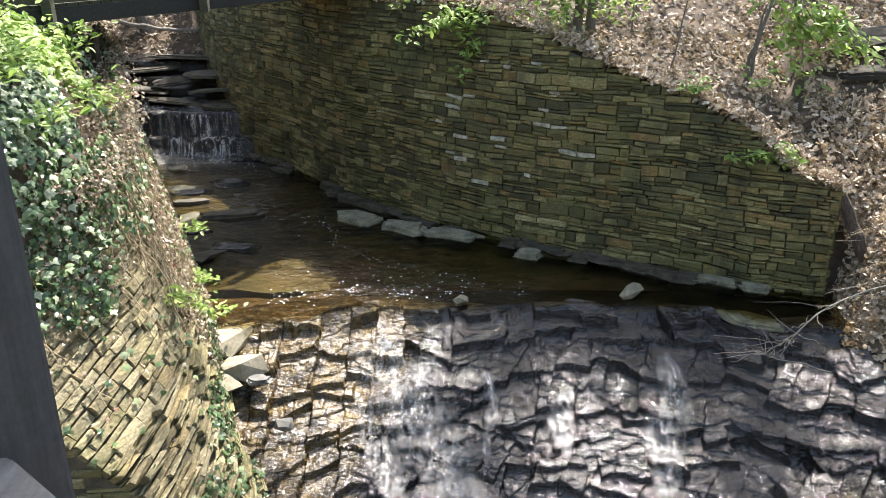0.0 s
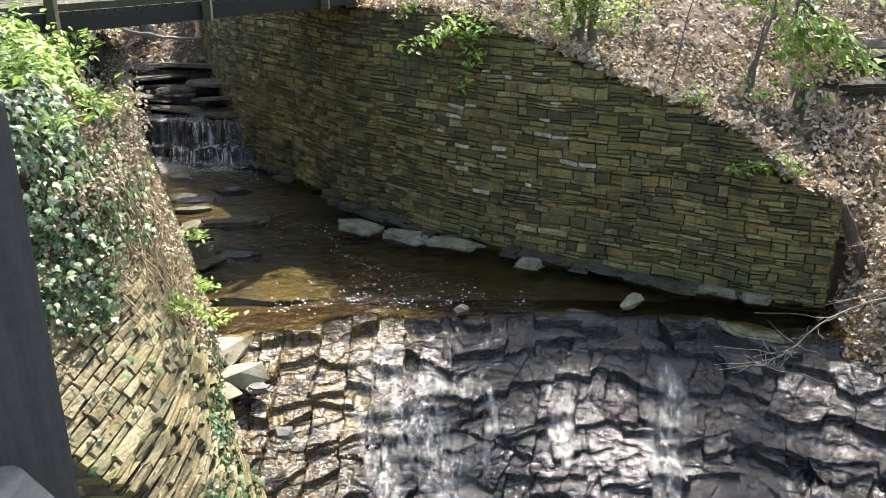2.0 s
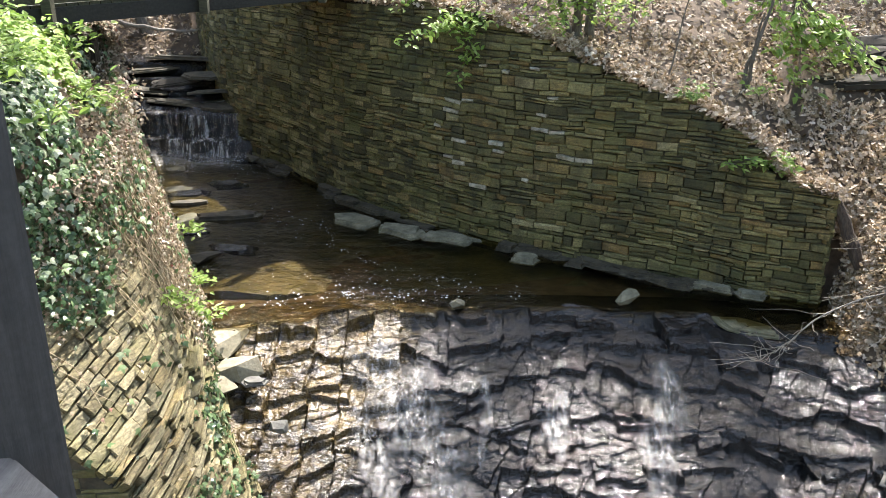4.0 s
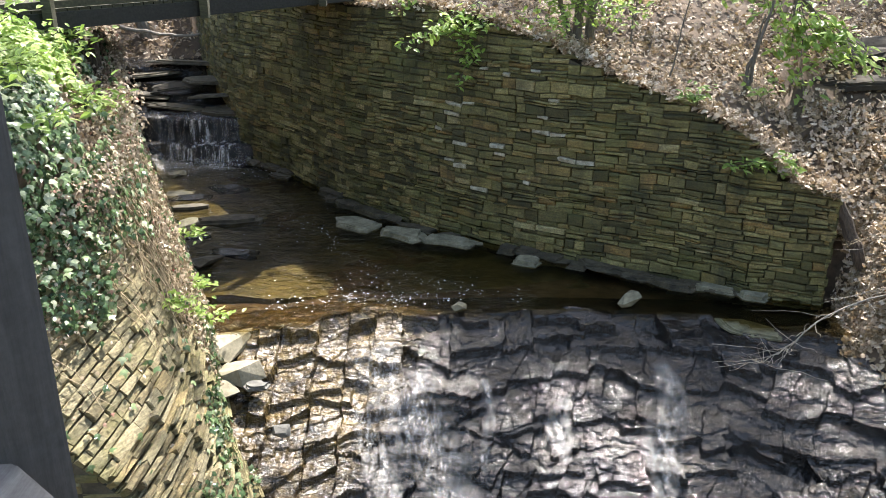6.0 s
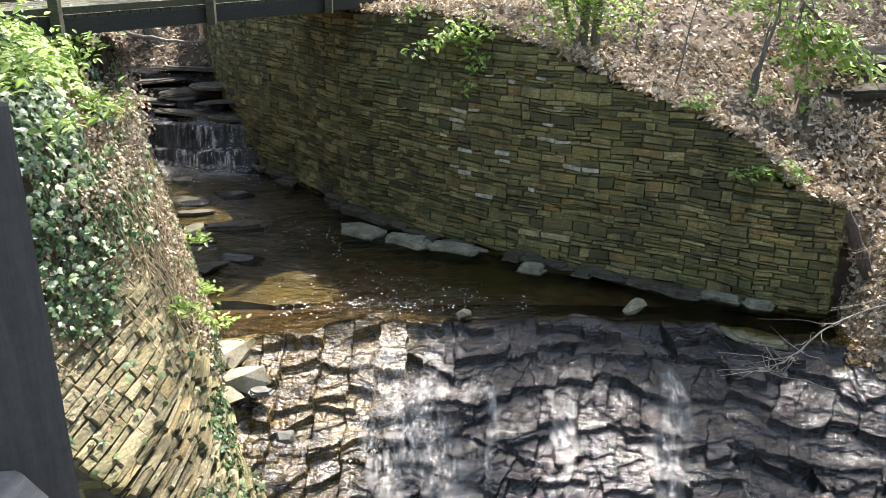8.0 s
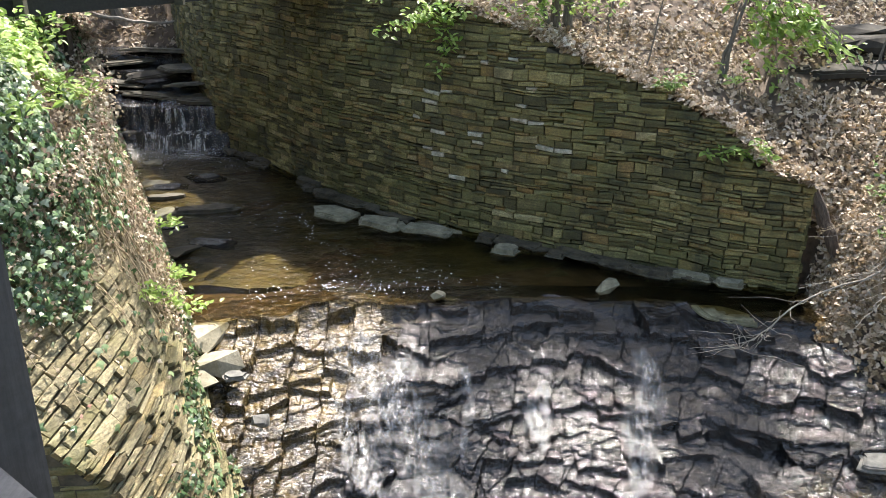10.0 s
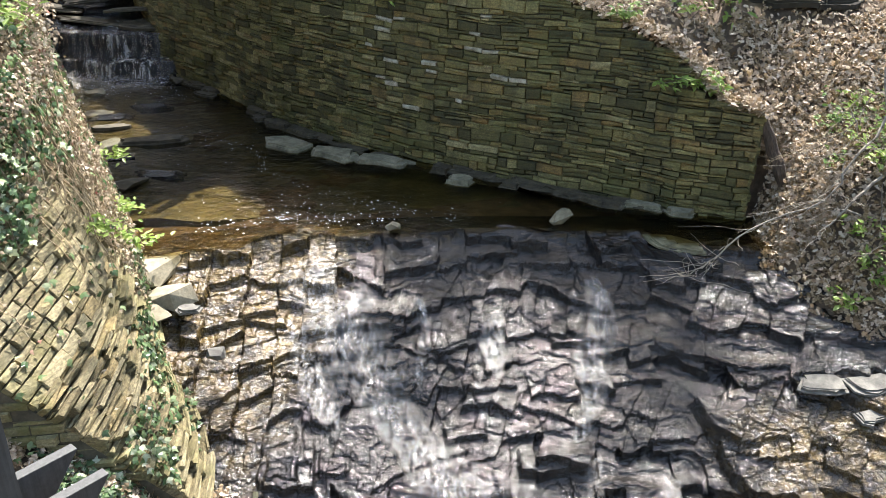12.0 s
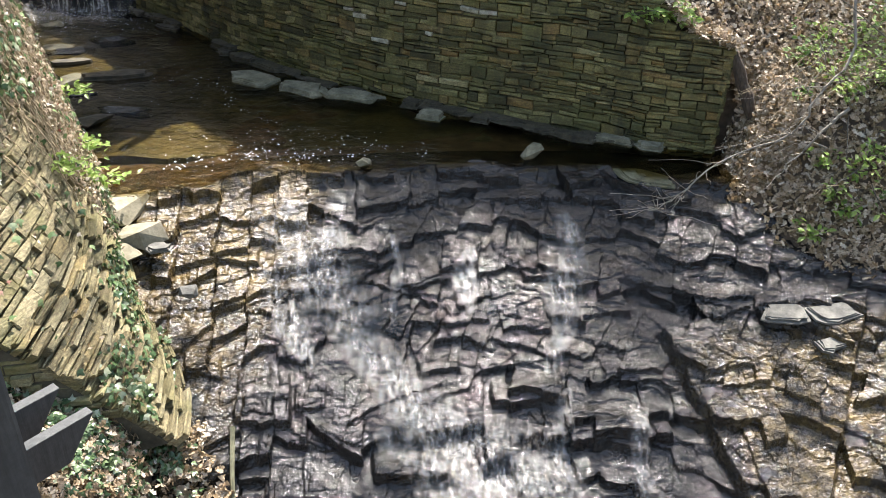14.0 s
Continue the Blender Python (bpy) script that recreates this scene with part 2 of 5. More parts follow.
def white_water(name, stretch, low, high):
    """Broken, aerated water in strands and flecks, clear between them."""
    m, nt, bs = nodes_of(name)
    out = nt.nodes["Material Output"]
    bs.inputs["Base Color"].default_value = (0.72, 0.70, 0.66, 1)
    bs.inputs["Roughness"].default_value = 0.2
    n = noise_tex(nt, 1.0, 7, 0.7, stretch)
    fleck = noise_tex(nt, 26, 5, 0.7)
    f = ramp(nt, n.outputs[0], [(low, (0, 0, 0)), (high, (1, 1, 1))])
    g = ramp(nt, fleck.outputs[0], [(0.36, (0.25, 0.25, 0.25)), (0.66, (1, 1, 1))])
    edge = nt.nodes.new("ShaderNodeAttribute")
    edge.attribute_name = "strength"
    mu = nt.nodes.new("ShaderNodeMath")
    mu.operation = "MULTIPLY"
    nt.links.new(f.outputs[0], mu.inputs[0])
    nt.links.new(edge.outputs["Fac"], mu.inputs[1])
    mv = nt.nodes.new("ShaderNodeMath")
    mv.operation = "MULTIPLY"
    nt.links.new(mu.outputs[0], mv.inputs[0])
    nt.links.new(g.outputs[0], mv.inputs[1])
    bump(nt, bs, fleck.outputs[0], 0.8, 0.03)
    tr = nt.nodes.new("ShaderNodeBsdfTransparent")
    ms = nt.nodes.new("ShaderNodeMixShader")
    nt.links.new(mv.outputs[0], ms.inputs[0])
    nt.links.new(tr.outputs[0], ms.inputs[1])
    nt.links.new(bs.outputs[0], ms.inputs[2])
    nt.links.new(ms.outputs[0], out.inputs[0])
    return m


M_bed = plain_material("algae-stained bed rock", (0.020, 0.022, 0.010), (0.15, 0.13, 0.056), 2.6, 0.5, relief=1.0, distance=0.05, fine=14)
M_wet, M_pool = wet_rock(), pool_water()
M_white = white_water("tumbling water", (14, 6, 7), 0.40, 0.80)
M_fall = white_water("falling water", (10, 6, 1.4), 0.44, 0.60)


# ---------------------------------------------------------------- mesh helpers
def mesh_object(name, verts, faces, material, parent=None, label="", smooth=False):
    me = bpy.data.meshes.new(name)
    me.from_pydata([tuple(v) for v in verts] if not isinstance(verts, np.ndarray) else verts.tolist(), [],
                   faces if not isinstance(faces, np.ndarray) else faces.tolist())
    me.materials.append(material)
    if smooth:
        me.polygons.foreach_set("use_smooth", [True] * len(me.polygons))
    ob = new(name, me)
    if parent is not None:
        ob.parent = parent
        ob.matrix_parent_inverse = parent.matrix_basis.inverted()
    if label:
        tagged(ob, label)
    return ob


def part(name, bm, material, parent, label=""):
    me = bpy.data.meshes.new(name)
    bm.to_mesh(me)
    bm.free()
    me.materials.append(material)
    ob = new(name, me)
    ob.parent = parent
    ob.matrix_parent_inverse = parent.matrix_basis.inverted()
    if label:
        tagged(ob, label)
    return ob


def thing(name, label, category, at=(0, 0, 0), group="", kind=""):
    ob = new(name)
    ob.location = at
    ob.empty_display_size = 0.1
    bpy.context.view_layer.update()
    return tagged(ob, label, category, group, kind)


def grid_faces(nx, ny):
    i = np.arange(nx * ny).reshape(ny, nx)
    return np.stack([i[:-1, :-1], i[:-1, 1:], i[1:, 1:], i[1:, :-1]], -1).reshape(-1, 4)


def scatter(name, tv, tf, where, up, size, material, spin=None, tilt=0.4, parent=None, flat=None):
    """Many copies of one small shape in one mesh. tv: corners with z out of the leaf; where, up: place and out-direction of each."""
    where, up = np.asarray(where, float), np.asarray(up, float)
    n = len(where)
    up = up + rng.normal(0, tilt, (n, 3))
    up /= np.linalg.norm(up, axis=1)[:, None]
    side = rng.normal(0, 1, (n, 3)) if spin is None else np.asarray(spin, float) + rng.normal(0, 0.35, (n, 3))
    side -= up * (side * up).sum(1)[:, None]
    side /= np.linalg.norm(side, axis=1)[:, None]
    third = np.cross(up, side)
    size = np.broadcast_to(size, (n,))[:, None, None]
    tv = np.asarray(tv, float)
    v = where[:, None, :] + size * (tv[None, :, 0:1] * side[:, None] + tv[None, :, 1:2] * third[:, None] + tv[None, :, 2:3] * up[:, None])
    k = len(tv)
    faces = []
    by = {}
    for f in tf:
        by.setdefault(len(f), []).append(f)
    for fs in by.values():
        a = (np.arange(n) * k)[:, None, None] + np.asarray(fs)[None]
        faces += a.reshape(-1, len(fs[0])).tolist()
    return mesh_object(name, v.reshape(-1, 3), faces, material, parent)


# small leaf shapes, one unit long, along x
IVY_V = [(0, 0, 0), (0.12, 0.30, 0.03), (0.42, 0.52, -0.06), (0.50, 0.24, 0.02), (1.0, 0.0, -0.10), (0.50, -0.24, 0.02), (0.42, -0.52, -0.06), (0.12, -0.30, 0.03), (0.45, 0, 0.05)]
IVY_F = [(8, 0, 1), (8, 1, 2), (8, 2, 3), (8, 3, 4), (8, 4, 5), (8, 5, 6), (8, 6, 7), (8, 7, 0)]
OAK_V = [(0, 0, 0.0), (0.2, 0.16, 0.06), (0.32, 0.10, 0.02), (0.48, 0.30, 0.14), (0.6, 0.14, 0.04), (0.76, 0.26, 0.16), (1, 0, 0.10),
         (0.76, -0.26, 0.12), (0.6, -0.14, 0.03), (0.48, -0.30, 0.16), (0.32, -0.10, 0.02), (0.2, -0.16, 0.07)]
OAK_F = [(0, 1, 2, 10, 11), (2, 3, 4, 8, 9, 10), (4, 5, 6, 7, 8)]
OVAL_V = [(0, 0, 0), (0.3, 0.24, 0.05), (0.65, 0.20, 0.02), (1, 0, -0.12), (0.65, -0.20, 0.02), (0.3, -0.24, 0.05)]
OVAL_F = [(0, 1, 2, 3), (0, 3, 4, 5)]
BLADE_V = [(0, 0.02, 0), (0, -0.02, 0), (0.5, -0.016, 0.12), (0.5, 0.016, 0.12), (1, 0, 0.05)]
BLADE_F = [(0, 1, 2, 3), (3, 2, 4)]


def tube(path, radii, sides=7):
    """Corners and faces of a round, tapered limb along a path."""
    path = [Vector(p) for p in path]
    v, f = [], []
    for i, p in enumerate(path):
        d = (path[min(i + 1, len(path) - 1)] - path[max(i - 1, 0)]).normalized()
        a = d.orthogonal().normalized()
        b = d.cross(a)
        for k in range(sides):
            w = 2 * math.pi * k / sides
            v.append(tuple(p + (a * math.cos(w) + b * math.sin(w)) * radii[i]))
    for i in range(len(path) - 1):
        for k in range(sides):
            f.append((i * sides + k, i * sides + (k + 1) % sides, (i + 1) * sides + (k + 1) % sides, (i + 1) * sides + k))
    f.append(tuple(range(sides))[::-1])
    f.append(tuple(range((len(path) - 1) * sides, len(path) * sides)))
    return v, f


def join(shapes):
    v, f = [], []
    for sv, sf in shapes:
        n = len(v)
        v += list(sv)
        f += [tuple(i + n for i in q) for q in sf]
    return v, f


def wander(a, b, n, amount, seed):
    """A crooked line from a to b."""
    r = np.random.default_rng(seed)
    a, b = np.asarray(a, float), np.asarray(b, float)
    t = np.linspace(0, 1, n)[:, None]
    off = np.cumsum(r.normal(0, amount, (n, 3)), 0)
    off -= t * off[-1]
    off -= (1 - t) * off[0]
    return (a + (b - a) * t + off).tolist()


def box_bm(size, bevel=0.006, rough=0.0, seed=0):
    bm = bmesh.new()
    bmesh.ops.create_cube(bm, size=1)
    bmesh.ops.scale(bm, vec=size, verts=bm.verts)
    if bevel:
        bmesh.ops.bevel(bm, geom=bm.edges[:], offset=bevel, segments=2, affect="EDGES", profile=0.6)
    if rough:
        r = random.Random(seed)
        for v in bm.verts:
            v.co += Vector((r.uniform(-1, 1), r.uniform(-1, 1), r.uniform(-1, 1))) * rough
    return bm


def board(name, a, b, width, height, material, parent, label="", bevel=0.006):
    """A sawn timber from a to b, width across and height up."""
    a, b = Vector(a), Vector(b)
    d = b - a
    bm = box_bm((d.length, width, height), bevel)
    x = d.normalized()
    y = Vector((0, 0, 1)).cross(x)
    y = y.normalized() if y.length > 1e-3 else Vector((0, 1, 0))
    z = x.cross(y)
    m = Matrix((x, y, z)).transposed().to_4x4()
    m.translation = (a + b) / 2
    bm.transform(m)
    return part(name, bm, material, parent, label)


def slab_bm(size, seed, points=11):
    """A piece broken out of layered rock: angular outline, stepped broken edge, split flat top."""
    r = random.Random(seed)
    bm = bmesh.new()
    if size[2] > 0.33 * min(size[0], size[1]):
        for _ in range(14):
            q = Vector((r.uniform(-1, 1), r.uniform(-1, 1), r.uniform(-1, 1)))
            q *= 0.5 / max(abs(q.x), abs(q.y), abs(q.z)) * r.uniform(0.78, 1.0)
            bm.verts.new((q.x * size[0], q.y * size[1], q.z * size[2]))
        bmesh.ops.convex_hull(bm, input=bm.verts[:])
        bmesh.ops.delete(bm, geom=[v for v in bm.verts if not v.link_faces], context="VERTS")
        return bm
    reach = []
    for k in range(points):
        w = 2 * math.pi * (k + r.uniform(-0.42, 0.42)) / points
        c, sn = math.cos(w), math.sin(w)
        reach.append((c, sn, min(0.5 / max(abs(c), abs(sn), 0.3), 0.64) * r.uniform(0.68, 1.0)))
    layers = 3
    cuts = [-0.5] + sorted(r.uniform(-0.25, 0.4) for _ in range(layers - 1)) + [0.5]
    for i in range(layers):
        lo, hi = cuts[i], cuts[i + 1]
        grow = [q * (1 - 0.07 * i - r.uniform(0, 0.16) * (i > 0)) + r.uniform(-0.03, 0.03) for _, _, q in reach]
        tx, ty = r.uniform(-0.05, 0.05), r.uniform(-0.05, 0.05)
        low = [bm.verts.new((c * q * size[0], sn * q * size[1], lo * size[2])) for (c, sn, _), q in zip(reach, grow)]
        top = [bm.verts.new((c * q * 0.975 * size[0], sn * q * 0.975 * size[1], (hi + (c * tx + sn * ty + r.uniform(-0.03, 0.03)) * (i == layers - 1)) * size[2])) for (c, sn, _), q in zip(reach, grow)]
        mid = bm.verts.new((0, 0, hi * size[2]))
        for k in range(points):
            n = (k + 1) % points
            bm.faces.new((low[k], low[n], top[n], top[k]))
            bm.faces.new((top[k], top[n], mid))
        bm.faces.new(low[::-1])
    return bm


# ---------------------------------------------------------------- plan of the stream
def smooth_line(pts, n=8):
    """A Catmull-Rom line through the points."""
    p = np.asarray(pts, float)
    q = np.vstack([2 * p[0] - p[1], p, 2 * p[-1] - p[-2]])
    out = []
    for i in range(1, len(q) - 2):
        for t in np.arange(n) / n:
            a, b, c, d = q[i - 1], q[i], q[i + 1], q[i + 2]
            out.append(0.5 * ((2 * b) + (c - a) * t + (2 * a - 5 * b + 4 * c - d) * t * t + (3 * b - a - 3 * c + d) * t ** 3))
    out.append(p[-1])
    return np.array(out)


# foot of the long wall, from upstream to its free end, with the height of its top
WALL = smooth_line([(-6.6, 23.0, 3.66), (-5.7, 20.6, 3.66), (-4.75, 18.8, 3.66), (-3.95, 17.75, 3.66), (-3.1, 16.85, 3.66), (-2.25, 15.75, 3.66), (-1.6, 14.95, 3.66),
                    (-0.9, 14.3, 3.68), (-0.3, 13.75, 3.74), (0.65, 13.08, 3.6), (1.88, 12.36, 3.2), (2.7, 11.9, 2.86), (3.46, 11.5, 2.62), (4.15, 11.08, 2.3), (4.75, 10.82, 1.75), (5.36, 10.65, 1.6)])
# toe of the leafy bank past the wall's end
TOE = smooth_line([(5.52, 10.72, 1.0), (5.42, 10.35, 0.35), (5.28, 9.75, -0.05), (5.6, 8.95, -0.3), (6.0, 8.5, -0.42), (6.8, 7.95, -0.55), (8.5, 7.0, -0.9), (11, 5.0, -1.3), (14, 1.0, -1.9), (17, -6, -2.5)], 4)
# foot and head of the sloping wing wall, from its near end to upstream
FOOT = smooth_line([(-2.18, 6.62, -1.0), (-2.3, 7.45, -0.75), (-2.7, 8.5, -0.4), (-3.08, 9.7, -0.05), (-3.5, 10.7, -0.05), (-4.12, 12.17, -0.05), (-5.1, 14.3, -0.05), (-6.85, 18.2, -0.05), (-8.2, 20.5, 1.0), (-9.6, 23, 1.3)], 10)
HEAD = smooth_line([(-4.6, 6.45, 1.5), (-4.3, 7.3, 2.1), (-3.75, 8.25, 2.4), (-3.9, 9.7, 2.6), (-4.3, 10.8, 2.85), (-4.95, 12.2, 3.1), (-5.9, 14.4, 3.25), (-7.5, 18.4, 3.3), (-8.9, 20.7, 3.4), (-10.2, 23.2, 3.5)], 10)
LIP = np.array([(-4, 9.75), (-2.56, 9.77), (-1.83, 10.0), (-1.1, 10.4), (-0.3, 10.3), (0.5, 10.42), (1.65, 10.5), (2.6, 10.4), (3.6, 10.35), (4.16, 9.95), (5.0, 9.85), (7, 9.0), (12, 7)])


def lip_y(x):
    return np.interp(x, LIP[:, 0], LIP[:, 1])


def side_of(line, x, y):
    """Signed distance to a line (left of it positive) and the running index of the nearest point."""
    best = np.full(x.shape, 1e9)
    sign = np.ones(x.shape)
    where = np.zeros(x.shape)
    off = np.zeros(x.shape)
    for i in range(len(line) - 1):
        ax, ay, bx, by = *line[i, :2], *line[i + 1, :2]
        dx, dy = bx - ax, by - ay
        t = np.clip(((x - ax) * dx + (y - ay) * dy) / (dx * dx + dy * dy), 0, 1)
        d = np.hypot(x - ax - t * dx, y - ay - t * dy)
        c = dx * (y - ay) - dy * (x - ax)
        side = np.abs(c) / math.hypot(dx, dy)
        near = (d < best - 1e-9) | ((np.abs(d - best) <= 1e-9) & (side > off))
        off = np.where(near, side, off)
        best, sign, where = np.where(near, d, best), np.where(near, np.sign(c), sign), np.where(near, i + t, where)
    return best * sign, where


def lump(x, y, scale, seed, octaves=4):
    """Soft random height from sums of waves."""
    r = np.random.default_rng(seed)
    out = np.zeros(np.shape(x))
    amp = 1.0
    for o in range(octaves):
        for _ in range(3):
            a = r.uniform(0, 2 * math.pi)
            k = scale * 2 ** o * r.uniform(0.7, 1.4)
            out += amp * np.sin((x * math.cos(a) + y * math.sin(a)) * k + r.uniform(0, 6.3))
        amp *= 0.5
    return out / 3


def grain(x, y, scale, seed, octaves=3):
    """Irregular small relief, about -1 to 1: soft random heights on ever finer lattices."""
    r = np.random.default_rng(seed)
    table = r.uniform(-1, 1, (257, 257))
    out = np.zeros(np.shape(x))
    amp = 1.0
    for o in range(octaves):
        u, v = np.asarray(x) * scale * 2 ** o + 37.3 * o + 90, np.asarray(y) * scale * 2 ** o + 11.7 * o + 90
        i, j = np.floor(u).astype(int), np.floor(v).astype(int)
        a, b = u - i, v - j
        a, b = a * a * (3 - 2 * a), b * b * (3 - 2 * b)
        i, j = i % 256, j % 256
        out += amp * (table[i, j] * (1 - a) * (1 - b) + table[i + 1, j] * a * (1 - b) + table[i, j + 1] * (1 - a) * b + table[i + 1, j + 1] * a * b)
        amp *= 0.5
    return out


RIGHT = np.vstack([WALL, TOE])


def ground_z(x, y):
    """Height of the ground sheet: stream bed, leafy bank, ivy bank and the valley sides."""
    x, y = np.asarray(x, float), np.asarray(y, float)
    dr, ir = side_of(RIGHT, x, y)
    base = np.zeros(x.shape)
    wsum = np.zeros(x.shape)
    for p in RIGHT[::2]:
        w = 1 / ((x - p[0]) ** 2 + (y - p[1]) ** 2 + 0.02) ** 1.7
        base, wsum = base + w * p[2], wsum + w
    base /= wsum
    toe = np.clip((ir - len(WALL) + 6) / 12, 0, 1)
    d = np.maximum(dr, 0)
    steep = np.minimum(d, 2.4) * (0.25 + 0.42 * toe) + np.maximum(d - 2.4, 0) * 0.36
    right = base - 0.06 + np.minimum(steep, 6 + 0.05 * d) + lump(x, y, 0.9, 3) * 0.09 * np.clip(d, 0, 1)
    past = np.clip((ir - len(WALL) + 0.5) / 2, 0, 1)
    right = right - past * np.maximum(base + 0.15, 0.1) * (1 - np.clip(d / 0.5, 0, 1)) ** 1.4
    dl, il = side_of(FOOT, x, y)
    k = np.clip(il, 0, len(FOOT) - 1)
    idx = np.arange(len(FOOT))
    fz, hz = np.interp(k, idx, FOOT[:, 2]), np.interp(k, idx, HEAD[:, 2])
    wide = np.interp(k, idx, np.hypot(*(HEAD - FOOT)[:, :2].T))
    e = np.maximum(dl, 0)
    left = np.where(e < wide + 0.15, fz - 0.7 + (hz - fz) * np.clip(e / (wide + 0.15), 0, 1) * 0.85,
                    hz - 0.05 + np.maximum(4.02 - hz, 0.3) * (1 - np.exp(-np.maximum(e - wide - 0.15, 0) / 0.55)) + np.maximum(e - 8, 0) * 0.15)
    off = np.maximum(-2.18 - x, 0)
    low = -1.46 + 1.03 * np.minimum(off, 0.35) + 0.62 * np.minimum(off, 2) + 0.5 * np.maximum(off - 2, 0) - 0.36 * np.maximum(6.6 - y, 0)
    low = np.minimum(low, 3.4)
    left = np.where((y < 7.05) & (il < 1), low, left)
    left = left + lump(x, y, 1.1, 5) * 0.06
    bed = np.where(y > lip_y(x), -0.22 + lump(x, y, 1.7, 9) * 0.06, -0.36 * (lip_y(x) - y) - 0.8)
    up = np.clip((y - 18.95) / 0.25, 0, 1)
    bed = bed * (1 - up) + up * (0.62 + np.maximum(y - 19.2, 0) * 0.25 + np.maximum(y - 21.5, 0) * 0.3)
    bed = np.maximum(bed, -3.4)
    out = np.where(dr > 0.2 - 0.22 * past, right, np.where(dl > 0.05, left, bed))
    far = np.clip((np.hypot(x, y - 10) - 22) / 30, 0, 1)
    return out * (1 - far) + far * (8 + 2 * lump(x, y, 0.05, 2))


def build_ground():
    def axis(lo, hi, step, reach):
        mid = np.arange(lo, hi + 1e-6, step)
        out, s, v = [], step, hi
        while v < reach:
            s *= 1.3
            v += s
            out.append(v)
        out2, s, v = [], step, lo
        while v > -reach:
            s *= 1.3
            v -= s
            out2.append(v)
        return np.concatenate([out2[::-1], mid, out])
    xs, ys = axis(-11, 14, 0.14, 400), axis(2, 27, 0.14, 400)
    X, Y = np.meshgrid(xs, ys)
    Z = ground_z(X, Y)
    ob = mesh_object("ground", np.stack([X, Y, Z], -1).reshape(-1, 3), grid_faces(len(xs), len(ys)), M_soil, smooth=True)
    return tagged(ob, "dark leaf-mould soil of a wooded stream valley", "ground", kind="structure")


build_ground()


# ---------------------------------------------------------------- bedrock of the cascade
class Ledges:
    """Jointed shale: rows of blocks that dip downstream, each row cut by its own joints, with broken risers between them."""

    def __init__(self, seed=11):
        r = np.random.default_rng(seed)
        self.coarse = self.layer(r, (0.22, 0.75), 0.48, (0.04, 0.12), 0.17, 0.24)
        self.middle = self.layer(r, (0.12, 0.5), 0.22, (0.006, 0.024), 0.10, 0.34)
        self.fine = self.layer(r, (0.05, 0.3), 0.09, (0.002, 0.008), 0.05, 0.42)

    @staticmethod
    def layer(r, width, gap, high, jitter, slant):
        rows = []
        shared = [-4.6]
        while shared[-1] < -0.9:
            shared.append(shared[-1] + r.uniform(0.22, 0.5))
        for j in range(int(6.6 / gap)):
            cuts = list(shared) if gap > 0.3 else [-4.6]
            while cuts[-1] < 12.5:
                cuts.append(cuts[-1] + r.uniform(*width))
            cuts = np.array(cuts)
            n = len(cuts)
            front = (j + 0.3) * gap + r.normal(0, gap * 0.12) + r.normal(0, jitter, n) + 0.5 * gap * lump(cuts, cuts * 0 + j * 3.1, 0.9, 500 + j % 7, 3)
            rows.append(dict(cuts=cuts, front=front, h=float(r.uniform(*high)), slant=r.normal(0, slant, n), lean=float(r.normal(0, 0.3)),
                             tx=r.normal(0, 0.05, n), ty=r.normal(0, 0.04, n), lift=r.normal(0, 0.012, n), mid=(j + 0.5) * gap))
        return rows

    @staticmethod
    def drop(rows, x, run, wob, width, tread):
        z = np.zeros(x.shape)
        inside = np.zeros(x.shape, bool)
        for L in rows:
            u = x + wob * 0.7 + L["lean"] * (run - L["mid"]) * np.clip(x + 1.2, 0, 1)
            c = np.clip(np.searchsorted(L["cuts"], u, "right") - 1, 0, len(L["cuts"]) - 2)
            mid = 0.5 * (L["cuts"][c] + L["cuts"][c + 1])
            f = L["front"][c] + L["slant"][c] * (u - mid) + wob
            z -= L["h"] * np.clip((run - f) / width, 0, 1)
            if tread:
                on = (run <= f) & ~inside
                edge = np.minimum(u - L["cuts"][c], L["cuts"][c + 1] - u)
                z += np.where(on, L["lift"][c] + L["tx"][c] * (u - mid) + L["ty"][c] * (run - L["mid"]) - 0.022 * np.clip(1 - edge / 0.014, 0, 1) * np.clip(-0.5 - x, 0, 1), 0)
                inside |= run <= f
        return z

    def height(self, x, run):
        wob = 0.030 * lump(x, run, 4, 41, 3) + 0.034 * grain(x, run, 5.5, 42, 3)
        z = -0.19 * np.maximum(run, 0)
        z += self.drop(self.coarse, x, run, wob, 0.022, True) * np.clip(run * 4 + 0.3, 0, 1)
        z += self.drop(self.middle, x, run, wob * 1.2, 0.018, False)
        z += self.drop(self.fine, x, run, wob * 1.4, 0.016, False)
        return z


LEDGES = Ledges()


